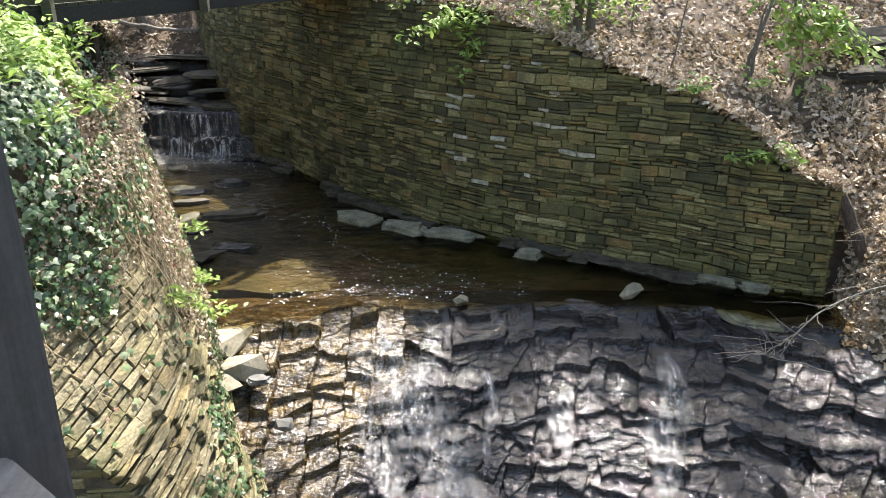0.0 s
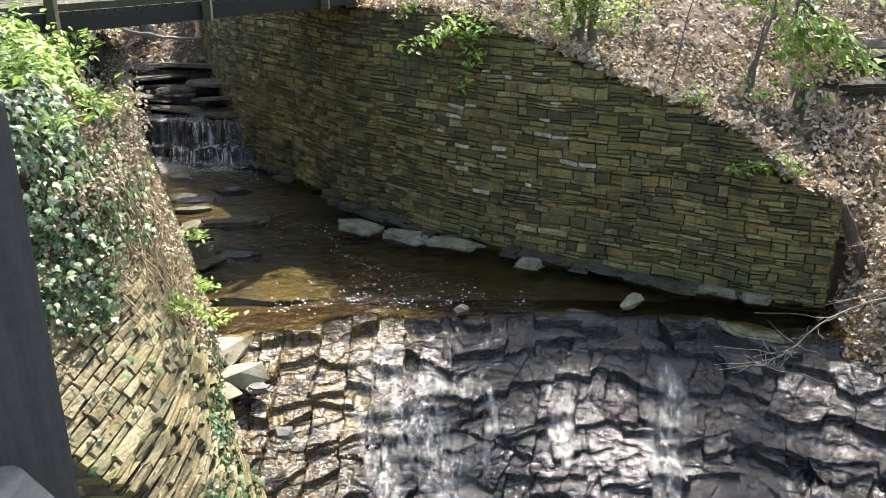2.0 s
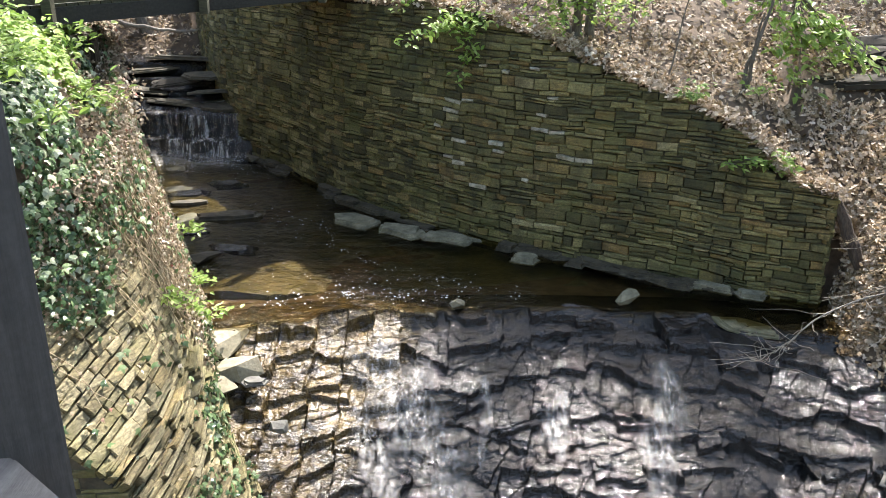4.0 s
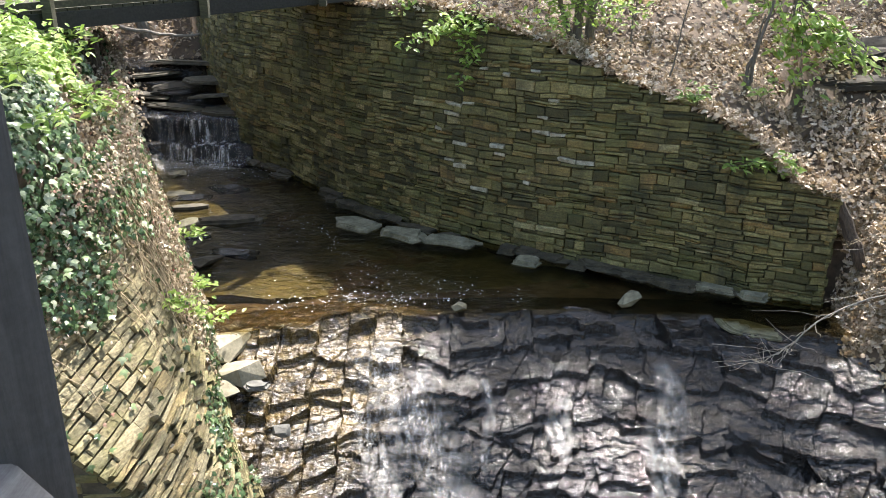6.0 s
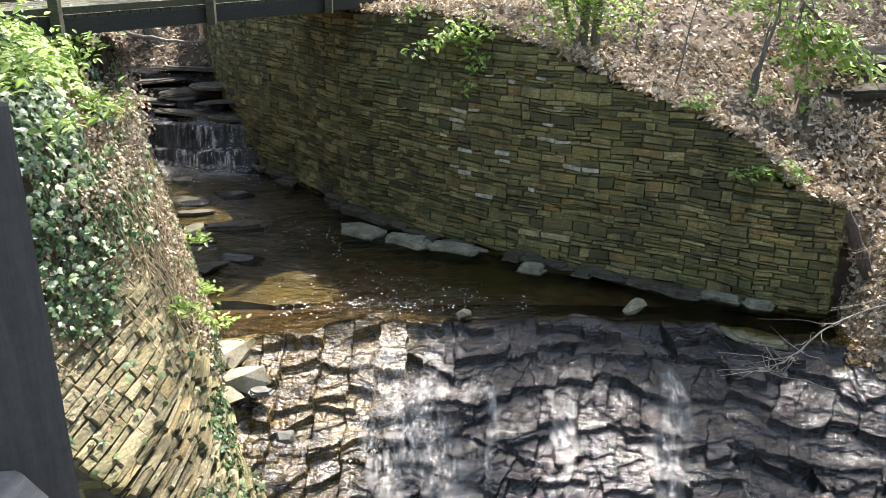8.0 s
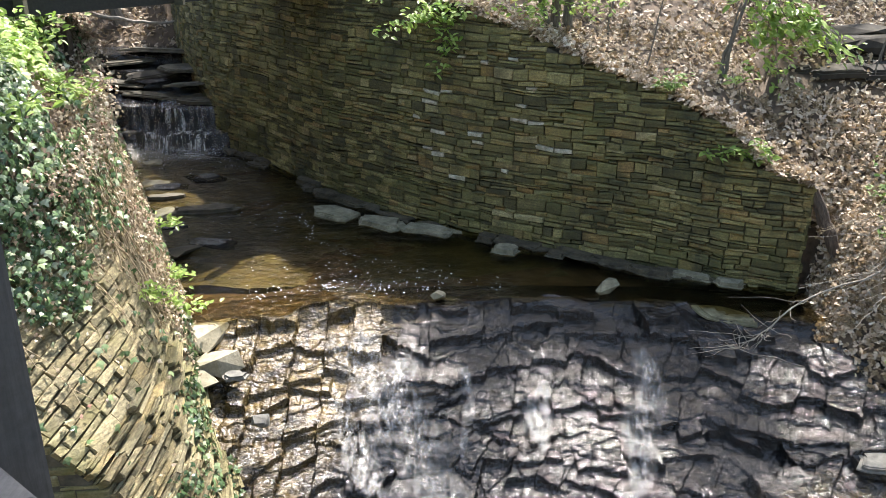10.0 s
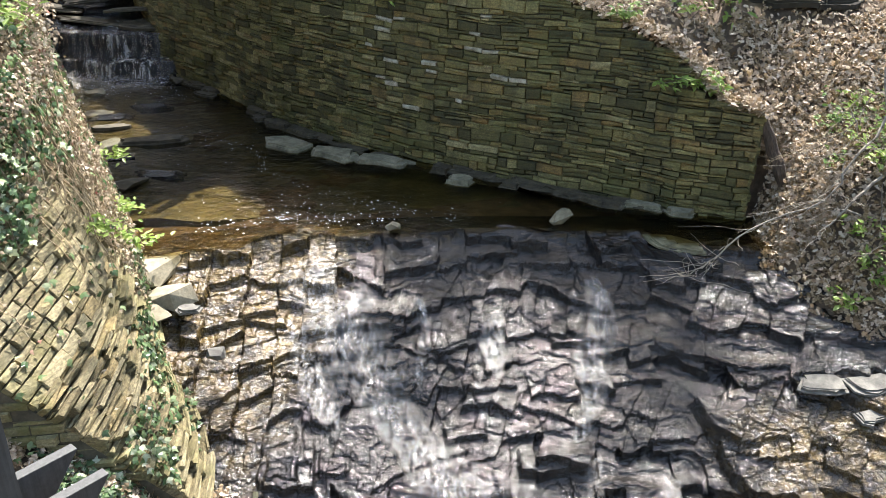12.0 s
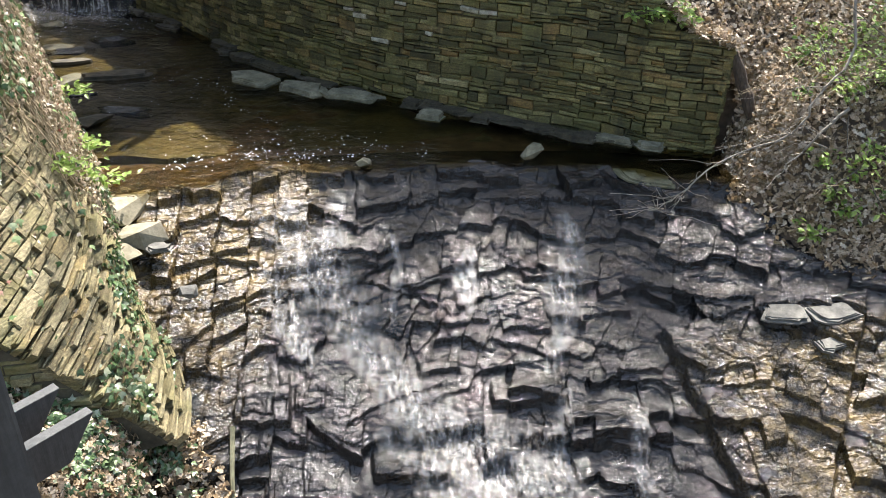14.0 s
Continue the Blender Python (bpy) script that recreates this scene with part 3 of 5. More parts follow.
def rock_z(x, y):
    """Top of the stepped bedrock."""
    x, y = np.asarray(x, float), np.asarray(y, float)
    run = lip_y(x) - y
    z = np.full(x.shape, -0.02) + LEDGES.height(x, run)
    z = np.where(run < 0, -0.03 + 0.16 * np.maximum(run, -1.0), z)
    # single blocks that stand proud of their neighbours: x from, x to, front, back, height
    wx, wy = x + 0.025 * grain(x, y, 5, 25, 2), y + 0.03 * grain(x, y, 4, 26, 3)
    for x0, x1, y0, y1, h in ((-1.32, -0.72, 7.05, 7.75, 0.10), (-0.68, -0.30, 7.2, 7.6, 0.06), (0.18, 1.03, 6.42, 6.85, 0.13), (-1.71, -1.11, 9.0, 9.4, 0.07), (1.62, 2.5, 7.19, 7.6, 0.12), (2.41, 3.67, 6.70, 7.15, 0.15),
                              (-0.5, 0.35, 8.95, 9.3, 0.09), (1.05, 1.7, 8.2, 8.5, 0.07), (2.2, 2.9, 8.75, 9.1, 0.08), (0.75, 1.3, 7.6, 7.95, 0.08), (-1.9, -1.5, 7.6, 8.0, 0.06)):
        z = z + h * np.clip((wx - x0) / 0.025, 0, 1) * np.clip((x1 - wx) / 0.025, 0, 1) * np.clip((wy - y0) / 0.02, 0, 1) * np.clip((y1 - wy) / 0.3, 0, 1)
    # a higher shelf with a slanting edge towards the far side, and a smooth slab below it
    edge = (wx - 3.76) + (wy - 7.92) * 0.228
    below = np.clip((7.95 - wy) / 0.05, 0, 1)
    z = z + 0.14 * np.clip(edge / 0.07, 0, 1) * below * np.clip((5.6 - wx + 0.6 * (wy - 6.5)) / 0.05, 0, 1)
    z = z + 0.05 * grain(x * 0.8, y * 1.8, 2.6, 24, 3) * np.exp(-(run / 0.35) ** 2)
    rough = 0.012 * lump(x, y, 4.5, 21, 2) + 0.014 * grain(x * 0.7, y, 4.5, 22, 2) + 0.0075 * grain(x * 0.8, y, 15, 23, 2)
    return z + rough * np.clip(run + 0.4, 0.2, 1)


def build_bedrock():
    xs, ys = np.arange(-3.7, 8.6, 0.0165), np.arange(4.1, 11.1, 0.0125)
    X, Y = np.meshgrid(xs, ys)
    Z = rock_z(X, Y)
    ob = mesh_object("bedrock", np.stack([X, Y, Z], -1).reshape(-1, 3), grid_faces(len(xs), len(ys)), M_wet)
    grow = 0.7 * np.clip((-0.75 - X + 0.35 * (Y - 8)) * 1.4, 0, 1) * np.clip(0.35 + 0.4 * (Y - 7.2), 0.35, 1) + 0.65 * np.clip((X - 4.0 + 0.3 * (Y - 6.2)) * 1.2, 0, 1) * np.clip((7.9 - Y) * 1.5, 0, 1) + 0.3 * np.clip(1.2 * lump(X, Y, 1.0, 77, 2) - 0.6, 0, 1)
    ob.data.attributes.new("growth", "FLOAT", "POINT").data.foreach_set("value", np.clip(grow, 0, 1).reshape(-1))
    return tagged(ob, "dark wet shale stepping down in thin broken ledges", "rock", kind="structure")


build_bedrock()


def flow_sheet(name, paths, lift, material, label):
    """Aerated water that runs down the ledges along the given lines."""
    xs, ys = np.arange(-3.2, 6.0, 0.035), np.arange(4.0, 10.5, 0.03)
    X, Y = np.meshgrid(xs, ys)
    s = np.zeros(X.shape)
    for pts, wide in paths:
        line = smooth_line(pts, 6)
        d, i = side_of(line, X, Y)
        w = np.interp(i, [0, len(line) * 0.5, len(line)], wide)
        s = np.maximum(s, np.clip(1.25 - np.abs(d) / w, 0, 1))
    Z = np.maximum.reduce([rock_z(X, Y), rock_z(X, Y + 0.03) - 0.01, rock_z(X, Y + 0.06) - 0.035]) + lift
    keep = s.reshape(-1) > 0.02
    f = grid_faces(len(xs), len(ys))
    f = f[keep[f].all(1)]
    used = np.unique(f)
    remap = np.zeros(len(keep), int)
    remap[used] = np.arange(len(used))
    ob = mesh_object(name, np.stack([X, Y, Z], -1).reshape(-1, 3)[used], remap[f], material, smooth=True)
    at = ob.data.attributes.new("strength", "FLOAT", "POINT")
    at.data.foreach_set("value", s.reshape(-1)[used])
    return tagged(ob, label, "water", kind="structure")


flow_sheet("cascade_water", [
    ([(-0.85, 9.6), (-0.6, 9.25), (-0.25, 8.65), (0.13, 8.0), (0.4, 7.65), (0.8, 7.1), (1.25, 6.7), (1.75, 6.3), (2.0, 5.4)], (0.34, 0.26, 0.75)),
    ([(-0.3, 9.35), (-0.45, 9.0), (-0.2, 8.6), (0.1, 8.3)], (0.25, 0.5, 0.25)),
    ([(-1.0, 8.9), (-0.75, 8.3), (-0.5, 7.8)], (0.10, 0.22, 0.08)),
    ([(0.3, 6.9), (0.9, 6.4), (1.2, 5.8)], (0.1, 0.3, 0.6)),
    ([(0.55, 9.4), (0.6, 8.9), (0.5, 8.3)], (0.07, 0.10, 0.05)),
    ([(2.9, 9.6), (2.95, 9.1), (2.7, 8.6), (2.62, 8.1), (2.35, 7.6)], (0.14, 0.24, 0.06)),
    ([(1.6, 9.25), (1.45, 8.8), (1.5, 8.4)], (0.08, 0.20, 0.06)),
    ([(3.3, 7.0), (3.2, 6.3), (3.4, 5.7), (3.3, 5.0)], (0.10, 0.16, 0.24)),
    ([(2.5, 7.3), (2.3, 6.6), (2.4, 6.0)], (0.08, 0.16, 0.08)),
    ([(1.0, 6.0), (1.9, 5.6), (2.2, 5.0)], (0.2, 0.3, 0.4)),
], 0.014, M_white, "white water tumbling down the wet ledges")


# ---------------------------------------------------------------- water of the pool and the upper fall
def build_bed():
    """Shallow stream bed with low rock ledges near the wing wall."""
    xs, ys = np.arange(-8.4, 5.4, 0.06), np.arange(9.9, 18.6, 0.06)
    X, Y = np.meshgrid(xs, ys)
    dl, _ = side_of(FOOT, X, Y)
    dr, _ = side_of(RIGHT, X, Y)
    shelf = np.clip(1.4 + dl * 0.75 + 0.25 * lump(X, Y, 1.4, 51, 3), 0, 1)
    Z = -0.20 + 0.10 * shelf + 0.05 * np.floor(2.2 + 1.3 * lump(X, Y * 1.6, 1.1, 52, 3)) * shelf + 0.012 * lump(X, Y, 7, 53, 3)
    Z = np.minimum(Z, -0.015 + 0.02 * lump(X, Y, 3, 55, 3))
    Z = np.where(Y < lip_y(X) + 1.1, np.minimum(Z, -0.24), Z)
    ok = ((dl < 0.1) & (dr < 0.15) & (Y > lip_y(X) + 0.35)).reshape(-1)
    f = grid_faces(len(xs), len(ys))
    f = f[ok[f].all(1)]
    used = np.unique(f)
    remap = np.zeros(len(ok), int)
    remap[used] = np.arange(len(used))
    ob = mesh_object("stream_bed", np.stack([X, Y, Z], -1).reshape(-1, 3)[used], remap[f], M_bed)
    tagged(ob, "brown and olive rock bed under shallow water", "stream bed", kind="structure")


build_bed()


def build_pool():
    xs, ys = np.arange(-8.5, 5.6, 0.1), np.arange(9.5, 18.6, 0.1)
    X, Y = np.meshgrid(xs, ys)
    dr, _ = side_of(RIGHT, X, Y)
    dl, _ = side_of(FOOT, X, Y)
    ok = ((dr < 0.12) & (dl < 0.12) & (Y > lip_y(X) - 0.12)).reshape(-1)
    f = grid_faces(len(xs), len(ys))
    f = f[ok[f].all(1)]
    used = np.unique(f)
    remap = np.zeros(len(ok), int)
    remap[used] = np.arange(len(used))
    v = np.stack([X, Y, 0.006 * lump(X, Y, 3, 8, 3)], -1).reshape(-1, 3)[used]
    ob = mesh_object("pool_water", v, remap[f], M_pool, smooth=True)
    calm = np.clip((v[:, 0] - 0.2 + 0.5 * (v[:, 1] - 11)) / 1.6, 0, 1) * np.clip((14.6 - v[:, 1]) / 1.5, 0, 1)
    quick = np.clip((lip_y(v[:, 0]) + 0.75 - v[:, 1]) * 2, 0, 1)
    ripple = np.clip(0.75 + 0.4 * lump(v[:, 0], v[:, 1], 1.2, 81, 2), 0.15, 1) * (1 - 0.85 * calm) + 0.8 * quick * (1 - calm)
    ob.data.attributes.new("ripple", "FLOAT", "POINT").data.foreach_set("value", ripple)
    return tagged(ob, "shallow clear brown stream water in shade", "water", kind="structure")


build_pool()


def fall_z(x, y):
    jag = 0.14 * lump(x, y * 0, 3.0, 61, 4)
    z = np.full(np.shape(x), -0.25)
    for yy, h, seed in ((18.08, 0.56, 1), (18.55, 0.50, 2), (18.95, 0.07, 3), (19.3, 0.10, 4), (19.7, 0.13, 5), (20.2, 0.2, 6), (20.8, 0.26, 7)):
        z = z + h * np.clip((y - yy - jag - 0.12 * lump(x, y * 0, 4.0, 70 + seed, 2)) / 0.05, 0, 1)
    return z + 0.02 * lump(x, y, 5, 63, 4)


def build_fall():
    xs, ys = np.arange(-9.0, -3.6, 0.05), np.arange(17.3, 22.5, 0.04)
    X, Y = np.meshgrid(xs, ys)
    Z = fall_z(X, Y)
    ob = mesh_object("fall_ledge", np.stack([X, Y, Z], -1).reshape(-1, 3), grid_faces(len(xs), len(ys)), M_wet)
    tagged(ob, "dark wet rock ledges of a small upper waterfall", "rock", kind="structure")
    xs, ys = np.arange(-7.3, -4.2, 0.05), np.arange(17.2, 19.9, 0.025)
    X, Y = np.meshgrid(xs, ys)
    Z = np.maximum.reduce([fall_z(X, Y), fall_z(X, Y + 0.05), fall_z(X, Y + 0.10) - 0.03]) + 0.02
    Z = np.maximum(Z, 0.012)
    veil = np.where(Y > 18.85, 0.30, np.where(Y > 18.42, 0.42, 1.0))
    fan = np.where(Y > 18.42, np.clip(np.minimum(X + 7.1, -4.4 - X) * 3, 0, 1), np.exp(-((X + 5.35) / 0.9) ** 2))
    s = veil * fan * np.clip((Y - 17.2) * 1.6, 0, 1) * np.clip(0.75 + 0.6 * lump(X, Y * 0.4, 2.2, 64, 3), 0.05, 1.0)
    ob = mesh_object("fall_water", np.stack([X, Y, Z], -1).reshape(-1, 3), grid_faces(len(xs), len(ys)), M_fall, smooth=True)
    at = ob.data.attributes.new("strength", "FLOAT", "POINT")
    at.data.foreach_set("value", s.reshape(-1))
    tagged(ob, "thin veils of white water over the upper ledges", "water", kind="structure")
    xs, ys = np.arange(-6.9, -4.0, 0.05), np.arange(16.3, 18.15, 0.04)
    X, Y = np.meshgrid(xs, ys)
    Z = 0.035 + 0.05 * np.clip(Y - 17.2, 0, 1) * (1 + grain(X, Y, 6, 65, 3))
    ob = mesh_object("splash_water", np.stack([X, Y, Z], -1).reshape(-1, 3), grid_faces(len(xs), len(ys)), M_white, smooth=True)
    s = 3.0 * np.exp(-((X + 5.45) / 0.75) ** 2 - ((Y - 17.6) / 0.5) ** 2) + 0.5 * np.clip(Y - 17.5, 0, 0.5)
    edge = np.clip(np.minimum(np.minimum(X + 6.85, -4.1 - X), Y - 16.35) * 4, 0, 1)
    ob.data.attributes.new("strength", "FLOAT", "POINT").data.foreach_set("value", np.clip(s * edge, 0, 1).reshape(-1))
    tagged(ob, "white splash at the foot of the upper fall", "water", kind="structure")


build_fall()


# ---------------------------------------------------------------- stone walls
def stone_pattern(length, height, band, course, width, seed):
    """Roughly coursed rubble: bands cut into short runs, each run into courses of its own, each course into stones (u0, u1, v0, v1)."""
    r = np.random.default_rng(seed)
    out = []
    v = 0.0
    while v < height:
        tall = r.uniform(*band)
        u = -r.uniform(0, 1.0)
        while u < length:
            run = r.uniform(4, 9) * width[1] * 0.5
            courses = []
            while sum(courses) < tall - course[0] * 0.5:
                courses.append(course[0] + (course[1] - course[0]) * r.random() ** 1.4)
            courses = np.array(courses) * tall / sum(courses)
            z = v
            for h in courses:
                x = u
                while x < u + run - 1e-6:
                    w = r.uniform(*width) * (0.8 + 0.4 * min(h / course[1], 1))
                    if u + run - x - w < width[0]:
                        w = u + run - x
                    a, e = max(x, 0.0), min(x + w, length)
                    if e - a > 0.05:
                        if h > course[0] * 1.9 and r.random() < 0.12:
                            k = r.uniform(0.4, 0.6)
                            out += [(a, e, z, z + h * k), (a, e, z + h * k, z + h)]
                        else:
                            out.append((a, e, z, z + h))
                    x += w
                z += h
            u += run
        v += tall
    return out


def stone_shape(corners, normal, deep, proud, inset, r):
    """A rough block in an open joint: sides, a worn rim and a swelling front."""
    c = np.asarray(corners)
    mid = c.mean(0)
    ux = c[1] - c[0]
    uz = c[3] - c[0]
    lx, lz = np.linalg.norm(ux), np.linalg.norm(uz)
    ux, uz = ux / lx, uz / lz
    g = 0.004

    def ring(cut, out, wob):
        q = []
        for p, a, b in zip(c, (1, -1, -1, 1), (1, 1, -1, -1)):
            q.append(p + ux * a * min(cut, lx * 0.3) + uz * b * min(cut, lz * 0.3) + normal * out + r.normal(0, wob, 3))
        return q
    v = ring(g * 0.7, -deep, 0) + ring(g + abs(r.normal(0, 0.004)), proud - inset * 0.8, 0.0055) + ring(g + inset * 0.7, proud + r.normal(0, 0.004), 0.006 + 0.012 * max(0, proud - 0.05) / 0.08)
    v += [mid + normal * (proud + r.uniform(0.0, 0.010)) + ux * r.normal(0, 0.1) * lx + uz * r.normal(0, 0.1) * lz]
    f = []
    for a in (0, 4):
        for i in range(4):
            n = (i + 1) % 4
            f.append((a + i, a + n, a + 4 + n, a + 4 + i))
    f += [(8, 9, 12), (9, 10, 12), (10, 11, 12), (11, 8, 12)]
    return v, f


def lay_stones(wall, place, stones, single, mats, proud, inset, seed, deep=0.08, special=None):
    """Stones that pass single() become pieces of their own, the rest one mesh."""
    r = np.random.default_rng(seed)
    rest, count = [], 0
    pale = []
    for u0, u1, v0, v1 in stones:
        got = [place(u0, v0), place(u1, v0), place(u1, v1), place(u0, v1)]
        if any(g is None for g in got):
            continue
        c = np.array([g[0] for g in got])
        n = sum(g[1] for g in got)
        n = n / np.linalg.norm(n)
        v, f = stone_shape(c, n, deep, r.uniform(*proud), inset, r)
        mid = c.mean(0)
        if special and v1 - v0 < 0.085 and u1 - u0 < 0.34 and special(u0, v0, r):
            pale.append((v, f))
        elif single(mid) and count < 300:
            count += 1
            me = bpy.data.meshes.new("stone")
            me.from_pydata([tuple(np.asarray(p) - mid) for p in v], [], f)
            me.materials.append(mats[0])
            ob = new("stone", me)
            ob.location = mid
            ob.parent = wall
        else:
            rest.append((v, f))
    if pale:
        v, f = join(pale)
        tagged(mesh_object("limed_stones", v, f, M_lime, wall), "stones with white lime crust", kind="stuff")
    if rest:
        v, f = join(rest)
        tagged(mesh_object("stones", v, f, mats[1], wall), kind="stuff")


def arc_of(line):
    return np.concatenate([[0], np.cumsum(np.linalg.norm(np.diff(line[:, :2], axis=0), axis=1))])


WS = arc_of(WALL)


def wall_at(s):
    p = np.array([np.interp(s, WS, WALL[:, k]) for k in range(3)])
    d = np.array([np.interp(s + 0.2, WS, WALL[:, k]) - np.interp(s - 0.2, WS, WALL[:, k]) for k in range(2)])
    d /= np.linalg.norm(d)
    return p, np.array([d[1], -d[0], 0.0])     # out of the bank, towards the stream


def wall_top(s):
    """Stepped, ragged top line."""
    z = np.interp(s, WS, WALL[:, 2])
    return z if s > WS[-1] - 0.62 else z + 0.05 * math.sin(s * 5.1) * math.sin(s * 2.3)


def build_long_wall():
    v, f = [], []
    ss = np.linspace(0, WS[-1] - 0.02, 140)
    for s in ss:
        p, n = wall_at(s)
        top = wall_top(s) - 0.14
        back = p - n * 0.5
        face = p - n * 0.055
        lo = -0.5
        v += [(face[0], face[1], lo), (face[0], face[1], top), (back[0], back[1], top), (back[0], back[1], lo)]
    for i in range(len(ss) - 1):
        for k in range(4):
            a, b = i * 4 + k, i * 4 + (k + 1) % 4
            f.append((a, b, b + 4, a + 4))
    f.append((0, 3, 2, 1))
    e = (len(ss) - 1) * 4
    f.append((e, e + 1, e + 2, e + 3))
    wall = mesh_object("wall_1", v, f, M_mortar)
    tagged(wall, "long curved retaining wall of mossy rubble stone", "wall", kind="structure")
    stones = stone_pattern(WS[-1] - 0.005, 4.2, (0.16, 0.32), (0.045, 0.165), (0.13, 0.44), 5)

    def place(s, z):
        z = z - 0.08
        p, n = wall_at(min(s, WS[-1]))
        top = wall_top(s)
        if z > top + 0.06:
            return None
        lean = 0.035 * (z / 3.0)
        q = p - n * lean
        wob = 0.012 * math.sin(s * 1.9 + z * 3.1)
        z += 0.011 * math.sin(s * 7.3 + 2.0 * math.sin(z * 5.0)) + 0.006 * math.sin(s * 17.0 + z * 3.0)
        return np.array([q[0], q[1], z + 0.018 * math.sin(s * 1.3)]) + n * wob, n

    def lime(s, z, r):
        x = wall_at(s)[0][0]
        return -0.2 < x < 2.2 and 0.9 < z < 3.0 and r.random() < 0.15 - 0.05 * abs(x - 0.6)

    lay_stones(wall, place, stones, lambda m: m[0] > 2.6, (M_wall, M_wall_rest), (0.005, 0.045), 0.016, 6, special=lime)
    # the squared free end
    p, n = wall_at(WS[-1])
    d = np.array([-n[1], n[0], 0.0])
    end = []
    r = np.random.default_rng(4)
    z = -0.1
    while z < 1.55:
        h = r.choice([0.06, 0.09, 0.13, 0.17])
        h = min(h, 1.62 - z)
        cut = r.uniform(0.15, 0.35)
        for a, b in ((0.0, cut), (cut, 0.5)):
            c = [np.array([p[0], p[1], 0]) - n * a, np.array([p[0], p[1], 0]) - n * b]
            quad = [np.array([c[0][0], c[0][1], z]), np.array([c[1][0], c[1][1], z]), np.array([c[1][0], c[1][1], z + h]), np.array([c[0][0], c[0][1], z + h])]
            end.append(stone_shape(quad, d, 0.05, r.uniform(0.0, 0.03), 0.016, r))
        z += h
    v, f = join(end)
    tagged(mesh_object("end_stones", v, f, M_wall_rest, wall), kind="stuff")
    # coping stones along the free end
    for k, s in enumerate(np.arange(WS[-1] - 0.62, WS[-1] - 0.1, 0.3)):
        q, n = wall_at(s + 0.15)
        bm = box_bm((0.285, 0.42, 0.06), 0.012, 0.006, k)
        bm.transform(Matrix.Translation((q[0] - n[0] * 0.2, q[1] - n[1] * 0.2, 1.625)) @ Matrix.Rotation(math.atan2(n[1], n[0]) - math.pi / 2, 4, "Z"))
        part("coping_stone", bm, M_wall, wall)
    return wall


build_long_wall()

FS = arc_of(FOOT)


def wing_at(s, z):
    """Point and out-direction on the sloping wing wall at run s and height z."""
    s = min(s, FS[-1] - 0.11)
    b = np.array([np.interp(s, FS, FOOT[:, k]) for k in range(3)])
    t = np.array([np.interp(s, FS, HEAD[:, k]) for k in range(3)])
    b2 = np.array([np.interp(s + 0.1, FS, FOOT[:, k]) for k in range(3)])
    t2 = np.array([np.interp(s + 0.1, FS, HEAD[:, k]) for k in range(3)])
    w = (z - b[2]) / (t[2] - b[2])
    p = b + (t - b) * w
    w2 = (z - b2[2]) / (t2[2] - b2[2])
    along = b2 + (t2 - b2) * w2 - p
    n = np.cross(along, t - b)
    n /= np.linalg.norm(n)
    return p, n, w


